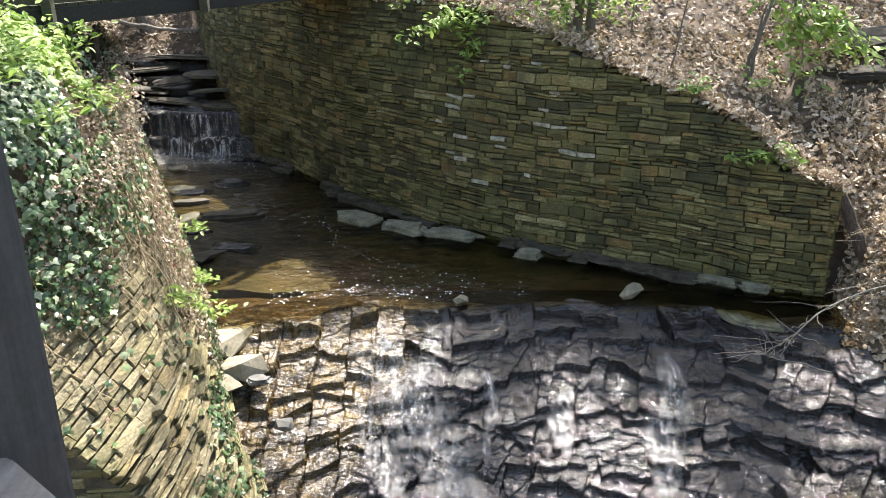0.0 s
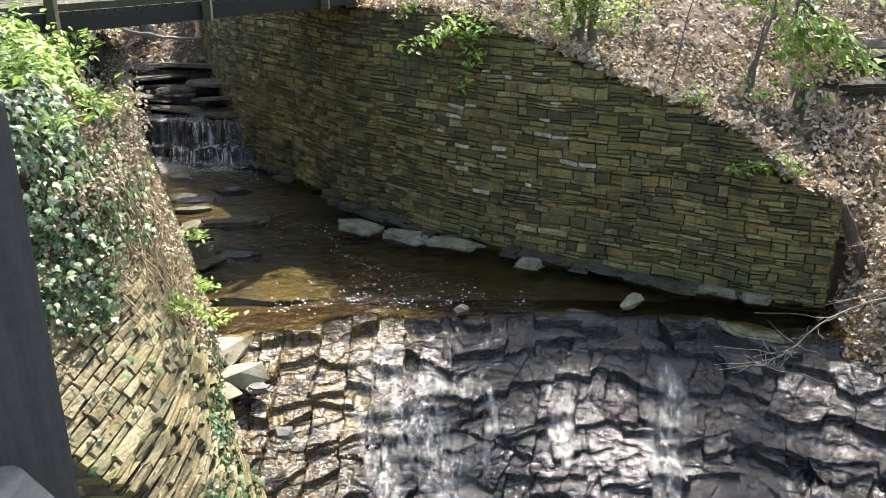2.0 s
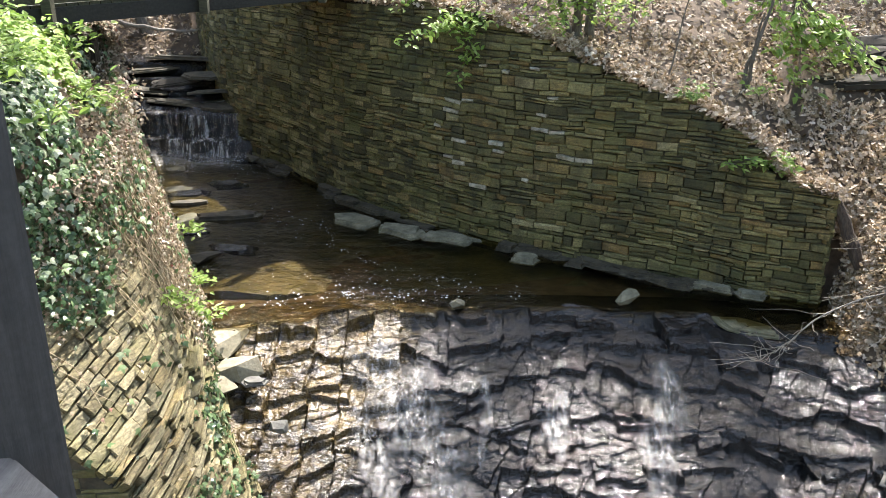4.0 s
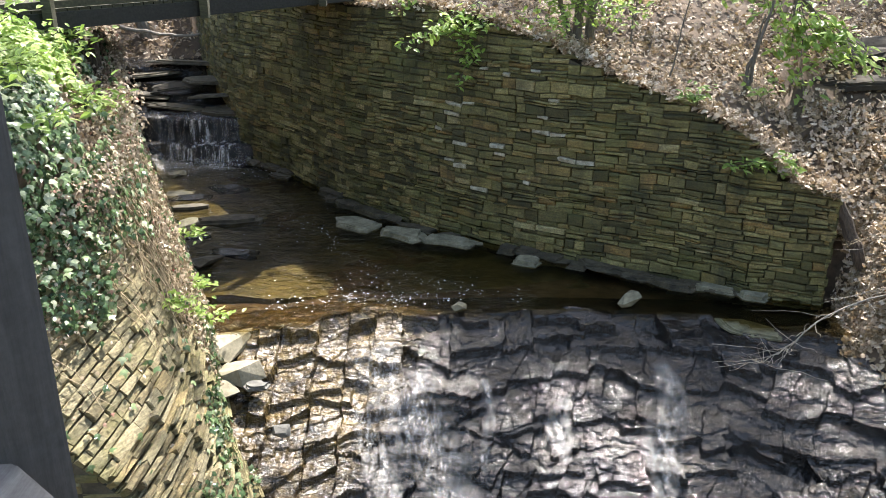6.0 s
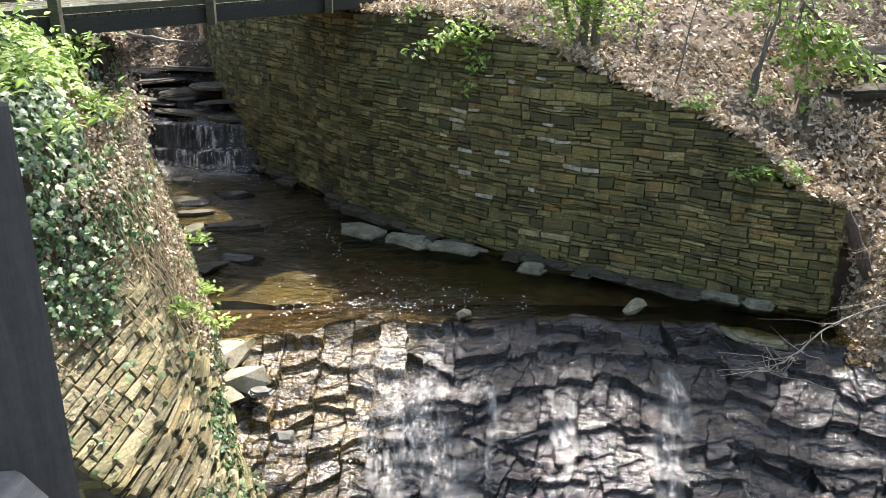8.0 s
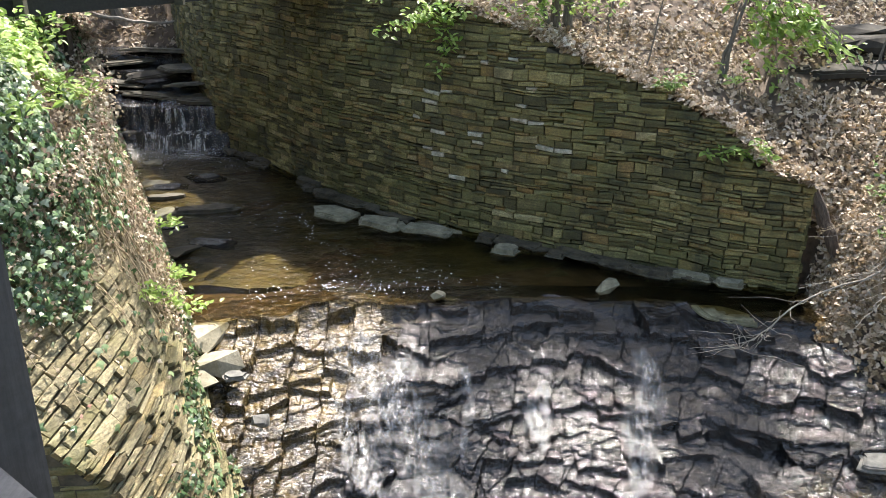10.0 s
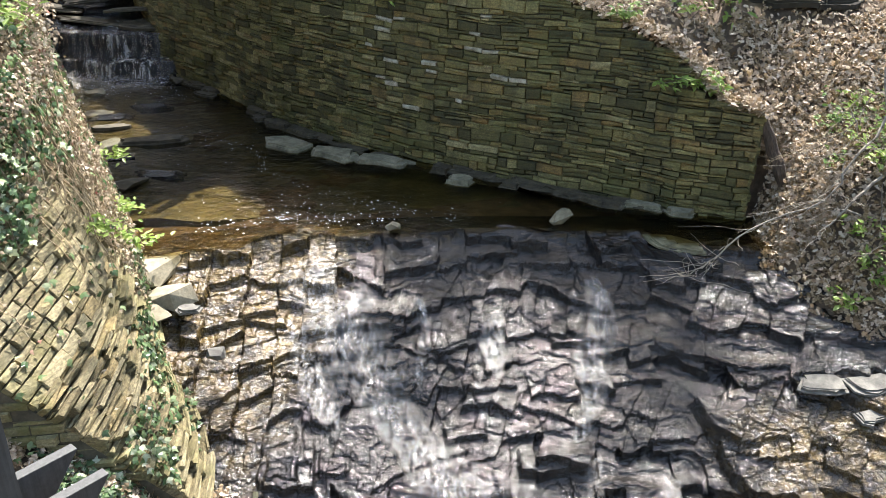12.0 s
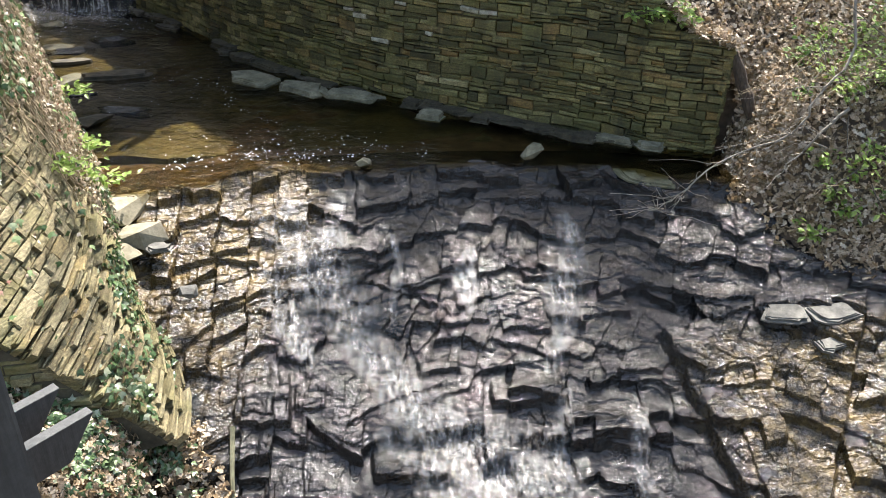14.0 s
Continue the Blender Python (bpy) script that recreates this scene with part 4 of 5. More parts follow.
def build_wing_wall():
    v, f = [], []
    ss = np.linspace(0, FS[-1], 110)
    rows = 14
    for s in ss:
        b = np.array([np.interp(s, FS, FOOT[:, k]) for k in range(3)])
        t = np.array([np.interp(s, FS, HEAD[:, k]) for k in range(3)])
        for j in range(rows):
            w = -0.12 + 1.12 * j / (rows - 1)
            p, n, _ = wing_at(s, b[2] + (t[2] - b[2]) * w)
            v.append(tuple(p - n * 0.055))
        v.append((t[0] - 0.5, t[1] - 0.25, t[2] - 0.02))
        v.append((b[0] - 0.9, b[1] - 0.1, b[2] - 0.6))
    m = rows + 2
    for i in range(len(ss) - 1):
        for k in range(m):
            a, b = i * m + k, i * m + (k + 1) % m
            f.append((a, a + m, b + m, b))
    f.append(tuple(range(m)))
    e = (len(ss) - 1) * m
    f.append(tuple(range(e, e + m))[::-1])
    wall = mesh_object("wall_2", v, f, M_mortar)
    tagged(wall, "sloping sunlit wing wall of buff sandstone slabs", "wall", kind="structure")
    # squarer blocks above, thin slabs below; the courses follow the falling foot
    upper = stone_pattern(4.6, 3.0, (0.14, 0.30), (0.10, 0.19), (0.17, 0.36), 15)
    lower = stone_pattern(4.6, 2.05, (0.15, 0.28), (0.04, 0.095), (0.22, 0.5), 16)

    def place_at(off):
        def place(s, v):
            c = (v + off) / 3.9
            b, t = np.interp(s, FS, FOOT[:, 2]), np.interp(s, FS, HEAD[:, 2])
            level = -1.05 + 3.3 * c
            z = level + (b + (t - b) * c - level) * (0.42 + 0.38 * np.clip((c - 0.2) * 1.6, 0, 1))
            p, n, w = wing_at(s, z)
            return None if w > 1.03 or w < -0.19 else (p, n)
        return place

    lay_stones(wall, place_at(1.42), upper, lambda m: m[1] < 9.2, (M_buff, M_buff_rest), (0.0, 0.06), 0.014, 7)
    lay_stones(wall, place_at(-0.62), lower, lambda m: False, (M_buff, M_buff_rest), (-0.05, 0.13), 0.014, 8)
    # ragged courses of the shaded near end
    r = np.random.default_rng(19)
    b, t = FOOT[0], HEAD[0]
    back = np.array([-1.0, -0.1, 0.0])
    back /= np.linalg.norm(back)
    end = []
    z = b[2] - 0.2
    while z < t[2]:
        h = r.choice([0.06, 0.09, 0.12])
        w = (z + h / 2 - b[2]) / (t[2] - b[2])
        q = b + (t - b) * w
        nn = np.array([-0.1, -1.0, 0.1])
        a = 0.02
        while a < 1.4:
            ln = r.uniform(0.15, 0.4)
            quad = [q + back * (a + ln) + (0, 0, -h / 2), q + back * a + (0, 0, -h / 2), q + back * a + (0, 0, h / 2), q + back * (a + ln) + (0, 0, h / 2)]
            end.append(stone_shape(quad, nn / np.linalg.norm(nn), 0.15, r.uniform(-0.05, 0.06), 0.014, r))
            a += ln
        z += h
    v, f = join(end)
    tagged(mesh_object("end_stones", v, f, M_buff_rest, wall), kind="stuff")
    return wall


build_wing_wall()


# ---------------------------------------------------------------- footbridge over the stream
def build_bridge():
    a, b = Vector((-5.5, 9.87, 0)), Vector((0.2, 17.26, 0))
    d = (b - a).normalized()
    q = Vector((-d.y, d.x, 0))                       # upstream
    z0 = 3.70
    br = thing("footbridge", "mossy dark timber footbridge resting on the stone walls", "bridge", (a.x, a.y, z0))
    for off in (0.0, 0.72, 1.45, 2.2):
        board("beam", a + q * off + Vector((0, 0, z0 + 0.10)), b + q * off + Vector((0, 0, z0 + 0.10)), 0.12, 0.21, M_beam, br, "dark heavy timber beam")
    n = int((b - a).length / 0.155)
    for k in range(n):
        p = a + d * (0.08 + k * 0.155)
        board("deck_plank", p - q * 0.04 + Vector((0, 0, z0 + 0.222)), p + q * 2.24 + Vector((0, 0, z0 + 0.222)), 0.14, 0.04, M_bridge, br, bevel=0)
    for off in (-0.02, 2.22):
        board("kerb_rail", a + q * off + Vector((0, 0, z0 + 0.30)), b + q * off + Vector((0, 0, z0 + 0.30)), 0.09, 0.09, M_bridge, br, "weathered kerb timber lit from above")
    for s in (0.95, 3.25, 5.6, 7.9):
        for off in (-0.13, 2.33):
            p = a + d * s + q * off
            board("post", p + Vector((0, 0, z0 - 0.03)), p + Vector((0.0001, 0, z0 + 1.15)), 0.12, 0.12, M_bridge, br)


build_bridge()


# ---------------------------------------------------------------- railing and deck at the viewpoint
def build_deck():
    along, out = Vector((0.78, -0.62, 0)).normalized(), Vector((0.62, 0.78, 0)).normalized()
    corner = Vector((-0.547, 0.955, 0))
    deck = thing("viewing_deck", "dark stained timber viewing deck with a grey handrail", "deck", (-0.4, 0.5, 3.1))
    m = Matrix((along, out, Vector((0, 0, 1)))).transposed().to_4x4()
    bm = box_bm((0.089, 0.089, 1.86), 0.007)
    for v in bm.verts:
        if v.co.z > 0.9:
            v.co.z += v.co.x * 0.35
    m.translation = corner + Vector((0, 0, 3.88))
    bm.transform(m)
    part("post", bm, M_post, deck, "dark stained square timber post")
    run = Vector((-1.0, -0.12, 0)).normalized()
    bm = bmesh.new()
    p1, p2 = Vector((-0.52, 0.90, 0)), Vector((-0.425, 0.82, 0))
    ring = [bm.verts.new(q + Vector((0, 0, z))) for z in (4.362, 4.40) for q in (p1, p2, p2 + run * 1.5, p1 + run * 1.42)]
    for q in ((3, 2, 1, 0), (4, 5, 6, 7), (0, 1, 5, 4), (1, 2, 6, 5), (2, 3, 7, 6), (3, 0, 4, 7)):
        bm.faces.new([ring[i] for i in q])
    bmesh.ops.bevel(bm, geom=bm.edges[:], offset=0.004, segments=2, affect="EDGES")
    part("handrail", bm, M_rail, deck, "weathered grey handrail board")
    bm = bmesh.new()
    bmesh.ops.create_cone(bm, cap_ends=True, segments=8, radius1=0.004, radius2=0.0035, depth=0.004)
    bm.transform(Matrix.Translation((-0.535, 0.87, 4.4015)))
    part("nail", bm, M_post, deck, "dark nail head")
    for k in range(12):
        p = corner - out * (0.10 + 0.15 * k) + Vector((0, 0, 3.29))
        board("deck_plank", p - along * 1.6, p + along * 2.2, 0.14, 0.035, M_rail, deck)
    board("rim_joist", corner - out * 0.07 - along * 1.6 + Vector((0, 0, 3.19)), corner - out * 0.07 + along * 2.2 + Vector((0, 0, 3.19)), 0.04, 0.14, M_post, deck)
    for end in (Vector((-0.975, 2.235, 3.13)), Vector((-0.845, 2.115, 3.13))):
        dd = Vector((0.70, 0.71, 0)).normalized()
        L = 1.9
        bm = box_bm((L, 0.038, 0.14), 0.004)
        for v in bm.verts:
            if v.co.x > L / 2 - 0.02 and v.co.z < 0:
                v.co.x -= 0.10
        side = Vector((-dd.y, dd.x, 0))
        mm = Matrix((dd, side, Vector((0, 0, 1)))).transposed().to_4x4()
        mm.translation = end - dd * L / 2
        bm.transform(mm)
        part("joist", bm, M_post, deck, "dark joist end cut at a slant")
    for x, y in ((-1.6, 0.6), (1.0, -0.6)):
        g = float(ground_z(np.array([x]), np.array([y]))[0])
        board("leg", (x, y, g - 0.1), (x + 0.0001, y, 3.12), 0.12, 0.12, M_post, deck)


build_deck()


# ---------------------------------------------------------------- loose slabs and rocks
def rock(name, at, size, material, label, turn=0.0, seed=0, tilt=(0, 0), group=""):
    bm = slab_bm(size, seed)
    ob_me = bpy.data.meshes.new(name)
    bm.to_mesh(ob_me)
    bm.free()
    ob_me.materials.append(material)
    ob = new(name, ob_me)
    ob.matrix_basis = pose(*at, tilt[0], tilt[1], turn)
    return tagged(ob, label, "rock", group)


for k, (x, y, w, d, h, turn) in enumerate([(-1.55, 13.78, 0.85, 0.55, 0.16, -32), (-0.72, 13.32, 0.95, 0.5, 0.15, -28), (0.15, 12.98, 0.95, 0.42, 0.14, -22)]):
    rock("slab", (x, y, 0.03), (w * 1.15, d * 1.15, h * 0.55), M_slab, "flat pale shale slab at the foot of the wall", turn, 20 + k, group="slabs along the wall")
for k, (x, y, w, d, h, turn) in enumerate([(1.35, 12.1, 0.5, 0.35, 0.16, -20), (4.0, 11.1, 0.75, 0.35, 0.16, -24), (4.45, 10.85, 0.55, 0.32, 0.14, -18)]):
    rock("slab", (x, y, 0.03), (w, d, h * 0.65), M_slab, "small pale shale slab under the wall", turn, 30 + k, group="slabs along the wall")
r_foot = np.random.default_rng(77)
for k in range(44):
    v = r_foot.uniform(5.0, WS[-1] - 0.1)
    q, n = wall_at(v)
    q = q + n * r_foot.uniform(0.02, 0.28)
    rock("ledge_slab", (q[0], q[1], r_foot.uniform(-0.03, 0.05)), (r_foot.uniform(0.3, 0.95), r_foot.uniform(0.22, 0.45), r_foot.uniform(0.05, 0.11)), M_ledge, "damp dark shale ledge under the wall",
         math.degrees(math.atan2(n[1], n[0])) + 90 + r_foot.uniform(-10, 10), 400 + k, (r_foot.uniform(-4, 4), r_foot.uniform(-4, 4)), "dark ledges along the wall")
for k, (x, y, z, w, d, h, turn) in enumerate([(-1.86, 8.28, -0.55, 0.24, 0.16, 0.10, 5), (-2.27, 8.93, -0.33, 0.34, 0.2, 0.06, 8)]):
    rock("shale_piece", (x, y, z), (w, d, h), M_grey, "pale dry piece of shale on the cascade", turn, 470 + k, (6, 2), "pale pieces on the cascade")
rock("loose_rock", (0.27, 10.42, 0.03), (0.26, 0.16, 0.12), M_slab, "small tan rock perched on the cascade lip", 35, 51, (10, 8))
rock("loose_rock", (2.62, 10.62, 0.08), (0.36, 0.24, 0.20), M_slab, "pale pointed rock in the shallow water", 20, 52, (12, -10))
rock("mossy_slab", (4.12, 10.0, -0.06), (0.95, 0.5, 0.05), M_mossy, "broken pale slab with moss", -20, 53, (4, 3))
for k, (x, y, z, w, d, h, turn) in enumerate([(-2.80, 9.50, -0.12, 0.95, 0.75, 0.30, 12), (-2.48, 9.12, -0.26, 0.6, 0.7, 0.26, -14), (-2.72, 8.85, -0.34, 0.5, 0.5, 0.2, 30)]):
    rock("boulder", (x, y, z), (w, d, h), M_cream, "broken pale sandstone ledge at the foot of the wing wall", turn, 254 + k, (2, -3), "rocks under the wing wall")
for k, (x, y, w, d, turn) in enumerate([(5.3, 7.75, 0.7, 0.4, -10), (5.85, 7.65, 0.8, 0.36, 6), (5.75, 7.35, 0.5, 0.25, 20)]):
    rock("pale_slab", (x, y, float(rock_z(x, y)) + 0.02), (w, d, 0.06), M_grey, "pale damp slab split from the far ledges", turn, 181 + k, (9, -3), "pale pieces on the cascade")
ob = mesh_object("mossy_stick", *tube(wander((-1.33, 7.02, float(rock_z(-1.33, 7.02)) + 0.02), (-1.28, 6.15, float(rock_z(-1.28, 6.15)) + 0.03), 8, 0.008, 78), np.linspace(0.032, 0.022, 8), 7), M_mossy)
tagged(ob, "mossy stick lying down the ledges", "stick")
rock("pool_rock", (-3.75, 13.95, 0.0), (1.3, 0.45, 0.14), M_ledge, "dark flat rock breaking the water", 6, 56)
rock("pool_rock", (-3.75, 12.1, 0.0), (0.5, 0.7, 0.2), M_ledge, "dark flat rock by the wing wall", -20, 57)
for k, (x, y, w, d, turn) in enumerate([(-4.35, 13.2, 1.1, 0.45, 8), (-4.95, 15.3, 1.3, 0.5, 4), (-3.4, 12.5, 0.9, 0.4, -6), (-4.3, 16.0, 0.9, 0.4, -3)]):
    rock("pool_rock", (x, y, -0.045), (w, d, 0.10), M_wet, "low wet ledge rock just breaking the water", turn, 560 + k, (2, -2), "low ledges in the stream")
rock("pool_rock", (-5.6, 16.85, 0.0), (0.5, 0.3, 0.16), M_slab, "grey rock below the upper fall", 10, 58)
rock("pool_rock", (-4.7, 14.7, -0.02), (0.9, 0.4, 0.12), M_ledge, "dark flat rock breaking the water", 15, 59)
for k, (x, y, z, w, d, h, turn, mat) in enumerate([(-6.25, 19.6, 1.50, 1.2, 0.7, 0.12, 18, M_crag), (-5.6, 19.9, 1.60, 1.1, 0.9, 0.14, 5, M_ledge), (-6.9, 19.3, 1.34, 1.0, 0.6, 0.12, -8, M_ledge), (-5.3, 19.2, 1.36, 1.2, 0.7, 0.12, -4, M_ledge),
                                                  (-5.0, 18.95, 1.1, 1.0, 0.8, 0.14, 8, M_ledge), (-6.1, 18.95, 1.14, 1.4, 0.5, 0.1, 3, M_ledge), (-7.2, 20.5, 1.62, 1.2, 0.7, 0.15, 10, M_ledge), (-6.4, 20.9, 1.85, 1.6, 0.8, 0.16, -6, M_ledge), (-7.3, 18.8, 1.1, 0.7, 0.6, 0.2, 20, M_ledge)]):
    rock("stream_slab", (x, y + 0.15, z - 0.19), (w * 1.25, d * 1.1, h * 0.5), mat, "layered shale slab above the upper fall", turn, 70 + k, (6 - 4 * (k % 4), 5 * (k % 3) - 4), "slabs above the fall")
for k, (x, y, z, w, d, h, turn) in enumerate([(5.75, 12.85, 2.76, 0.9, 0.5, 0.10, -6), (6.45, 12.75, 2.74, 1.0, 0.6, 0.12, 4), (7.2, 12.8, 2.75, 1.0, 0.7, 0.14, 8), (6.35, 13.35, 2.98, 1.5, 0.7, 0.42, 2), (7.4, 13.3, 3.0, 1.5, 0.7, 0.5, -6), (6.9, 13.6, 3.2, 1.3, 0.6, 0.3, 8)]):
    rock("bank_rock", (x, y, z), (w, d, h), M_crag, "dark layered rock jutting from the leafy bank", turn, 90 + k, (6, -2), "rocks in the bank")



# ---------------------------------------------------------------- leaf litter, foam, ivy
def ground_normal(x, y):
    e = 0.15
    gx = (ground_z(x + e, y) - ground_z(x - e, y)) / (2 * e)
    gy = (ground_z(x, y + e) - ground_z(x, y - e)) / (2 * e)
    n = np.stack([-gx, -gy, np.ones_like(gx)], -1)
    return n / np.linalg.norm(n, axis=1)[:, None]


def litter(name, x, y, size, label, lift=0.02):
    z = ground_z(x, y)
    n = ground_normal(x, y)
    on_rock = (x > -3.6) & (y > 4.1) & (y < 9.0) & (side_of(RIGHT, x, y)[0] < 0)
    z = np.where(on_rock, np.maximum(z, rock_z(x, y)), z)
    d, i = side_of(WALL, x, y)
    on = (d > -0.1) & (d < 0.45) & (i > 0.01) & (i < len(WALL) - 1.01)
    z = np.where(on, np.interp(i, np.arange(len(WALL)), WALL[:, 2]) - 0.02, z)
    n = np.where(on[:, None], (-0.2, -0.3, 0.93), n)
    p = np.stack([x, y, z], -1) + n * (lift + rng.uniform(0, 0.05, len(x)))[:, None]
    ob = scatter(name, OAK_V, OAK_F, p, n, rng.uniform(*size, len(x)), M_oak, tilt=0.55)
    return tagged(ob, label, "leaf litter", kind="stuff")


def bank_points(n, box, test):
    x, y = rng.uniform(box[0], box[1], n), rng.uniform(box[2], box[3], n)
    ok = test(x, y)
    return x[ok], y[ok]


bx, by = bank_points(64000, (-2.5, 11.5, 7.3, 20), lambda x, y: (side_of(RIGHT, x, y)[0] > 0.04 + 0.05 * np.sin(x * 9)) & (rng.random(len(x)) < 0.62 + 0.7 * lump(x, y, 1.8, 91, 3)))
litter("bank_litter", bx, by, (0.07, 0.135), "thick carpet of dry brown oak leaves on the bank")
bx, by = bank_points(22000, (4.9, 9.5, 7.6, 12.4), lambda x, y: (side_of(RIGHT, x, y)[0] > -0.02) & (rng.random(len(x)) < 0.85 + 0.7 * lump(x, y, 2.2, 92, 3)))
ex, ey = bank_points(5200, (5.15, 6.0, 9.5, 11.0), lambda x, y: side_of(RIGHT, x, y)[0] > -0.05)
bx, by = np.concatenate([bx, ex]), np.concatenate([by, ey])
litter("toe_litter", bx, by, (0.06, 0.13), "dry brown leaves drifted at the foot of the bank", 0.01)
ws = rng.uniform(WS[-1] - 8.5, WS[-1] - 0.1, 5200)
wp = np.array([wall_at(v)[0] - wall_at(v)[1] * rng.uniform(0.02, 0.5) for v in ws])
litter("wall_top_litter", wp[:, 0], wp[:, 1], (0.07, 0.14), "brown leaves banked up along the top of the wall")
bx, by = bank_points(4500, (-12, -3.5, 20.6, 27), lambda x, y: x < 90)
litter("far_litter", bx, by, (0.10, 0.18), "brown oak leaves on the far bank")
bx, by = bank_points(9000, (-4.6, -1.1, 4.4, 7.0), lambda x, y: (x < -1.32 - 0.35 * np.maximum(y - 6.2, 0) + 0.10 * np.sin(y * 9)) & (side_of(FOOT, x, y)[0] > -1.1))
litter("foot_litter", bx, by, (0.07, 0.13), "brown oak leaves at the foot of the wing wall", 0.03)

# foam flecks on the pool; those by the lip also stand in for sun glints
fx = np.concatenate([rng.normal(-1.0, 0.9, 130), rng.normal(-4.9, 0.9, 320), rng.normal(-2.8, 0.5, 70)])
fy = np.concatenate([rng.normal(10.9, 0.35, 130), rng.normal(17.1, 0.45, 320), rng.normal(13.6, 0.7, 70)])
for line, n, wide in (([(-2.9, 14.2), (-2.0, 13.5), (-1.75, 12.7), (-1.3, 12.1), (-0.5, 11.5), (0.4, 11.0), (1.2, 10.75)], 110, 0.06), ([(-6.3, 17.5), (-5.6, 17.1), (-5.0, 17.45), (-4.6, 17.2)], 150, 0.14), ([(-2.3, 10.35), (-1.5, 10.7), (-0.6, 10.75), (0.4, 10.7)], 120, 0.10)):
    q = smooth_line(line, 20)
    k = rng.integers(0, len(q), n)
    fx, fy = np.concatenate([fx, q[k, 0] + rng.normal(0, wide, n)]), np.concatenate([fy, q[k, 1] + rng.normal(0, wide, n)])
ok = (side_of(RIGHT, fx, fy)[0] < -0.15) & (side_of(FOOT, fx, fy)[0] < -0.15) & (fy > lip_y(fx) + 0.03)
fx, fy = fx[ok], fy[ok]
hexagon = [(math.cos(k * 1.0472), math.sin(k * 1.0472), 0) for k in range(6)]
ob = scatter("foam", hexagon, [(0, 1, 2, 3, 4, 5)], np.stack([fx, fy, np.full(len(fx), 0.022)], -1), np.tile((0, 0, 1.0), (len(fx), 1)), rng.uniform(0.003, 0.012, len(fx)) * rng.choice([0.7, 1.0, 1.4], len(fx)), M_fleck, tilt=0.02)
tagged(ob, "white foam flecks on the pool, with painted sun glints at the lip", "foam", kind="stuff")


def wing_points(n, test):
    """Random places on the wing wall that pass test(s, y, w)."""
    out, nor = [], []
    for s, w in zip(rng.uniform(0, FS[-1] * 0.86, n), rng.uniform(-0.03, 1.08, n)):
        b2, t2 = np.interp(s, FS, FOOT[:, 2]), np.interp(s, FS, HEAD[:, 2])
        y = np.interp(s, FS, FOOT[:, 1])
        if test(s, y, w):
            p, nn, _ = wing_at(s, b2 + (t2 - b2) * w)
            out.append(p + nn * rng.uniform(0.03, 0.16))
            nor.append(nn)
    return np.array(out), np.array(nor)


def soft(v):
    return rng.random() < v


DOWN = np.array([0.2, -0.1, -1.0])
p, n = wing_points(26000, lambda s, y, w: soft(1.0) if (w > 0.70 + 0.07 * math.sin(s * 4) and y < 9.2) else (soft(0.8) if w < 0.12 + 0.05 * math.sin(s * 5) and y < 9.6 else (soft(0.25) if 9.2 <= y < 13 and w > 0.62 + 0.1 * math.sin(s * 3) else (soft(0.13) if y > 8.9 else soft(0.03)))))
ob = scatter("ivy", IVY_V, IVY_F, p, n, rng.uniform(0.06, 0.11, len(p)), M_ivy, spin=np.tile(DOWN, (len(p), 1)), tilt=0.45)
tagged(ob, "dark glossy ivy hanging over the wing wall", "ivy", kind="stuff")
p, n = wing_points(42000, lambda s, y, w: soft(1.0) if y > 8.75 + 0.5 * w and w < 0.75 else (soft(0.35) if w > 0.66 else soft(0.025)))
hs = rng.uniform(1.6, 8.0, 5200)
p2 = np.stack([np.interp(hs, FS, HEAD[:, i]) for i in range(3)], -1) + np.stack([rng.normal(0.06, 0.13, 5200), rng.normal(0, 0.1, 5200), rng.uniform(-0.15, 0.16, 5200)], -1)
p, n = np.vstack([p, p2]), np.vstack([n, np.tile((0.5, -0.5, 0.7), (5200, 1))])
ob = scatter("dry_ivy", IVY_V, IVY_F, p, n, rng.uniform(0.022, 0.062, len(p)), M_dry, spin=np.tile(DOWN, (len(p), 1)), tilt=0.7)
tagged(ob, "withered brown ivy and dead leaves on the wall", "dead ivy", kind="stuff")

# the ivy bank above the wall
bx, by = bank_points(46000, (-8.5, -3.2, 6.6, 14), lambda x, y: True)
dl, il = side_of(FOOT, bx, by)
wide = np.interp(il, np.arange(len(FOOT)), np.hypot(*(HEAD - FOOT)[:, :2].T))
sel = (dl > wide - 0.15) & (dl < wide + 2.4 - 1.4 * (by > 10.5)) & (by > 7.1)
rim = sel & (dl < wide + 0.40 + 0.2 * np.sin(by * 5)) & (by > 8.5) & (rng.random(len(bx)) < 0.85)
bank = [(bx[k], by[k]) for k in (sel & ~rim, rim)]
bx, by = bank[1]
nn = ground_normal(bx, by)
ob = scatter("rim_ivy", IVY_V, IVY_F, np.stack([bx, by, ground_z(bx, by)], -1) + nn * rng.uniform(0.0, 0.16, len(bx))[:, None], nn, rng.uniform(0.03, 0.08, len(bx)), M_dry, spin=np.tile(DOWN, (len(bx), 1)), tilt=0.8)
tagged(ob, "withered brown ivy along the rim of the bank", "dead ivy", kind="stuff")
bx, by = bank[0]
nn = ground_normal(bx, by)
bp = np.stack([bx, by, ground_z(bx, by)], -1) + nn * rng.uniform(0.02, 0.20, len(bx))[:, None]
young = (0.5 + 0.5 * lump(bx, by, 2.4, 66, 3)) * np.clip((bp[:, 2] - 2.6) / 1.1, 0, 1) > 0.45
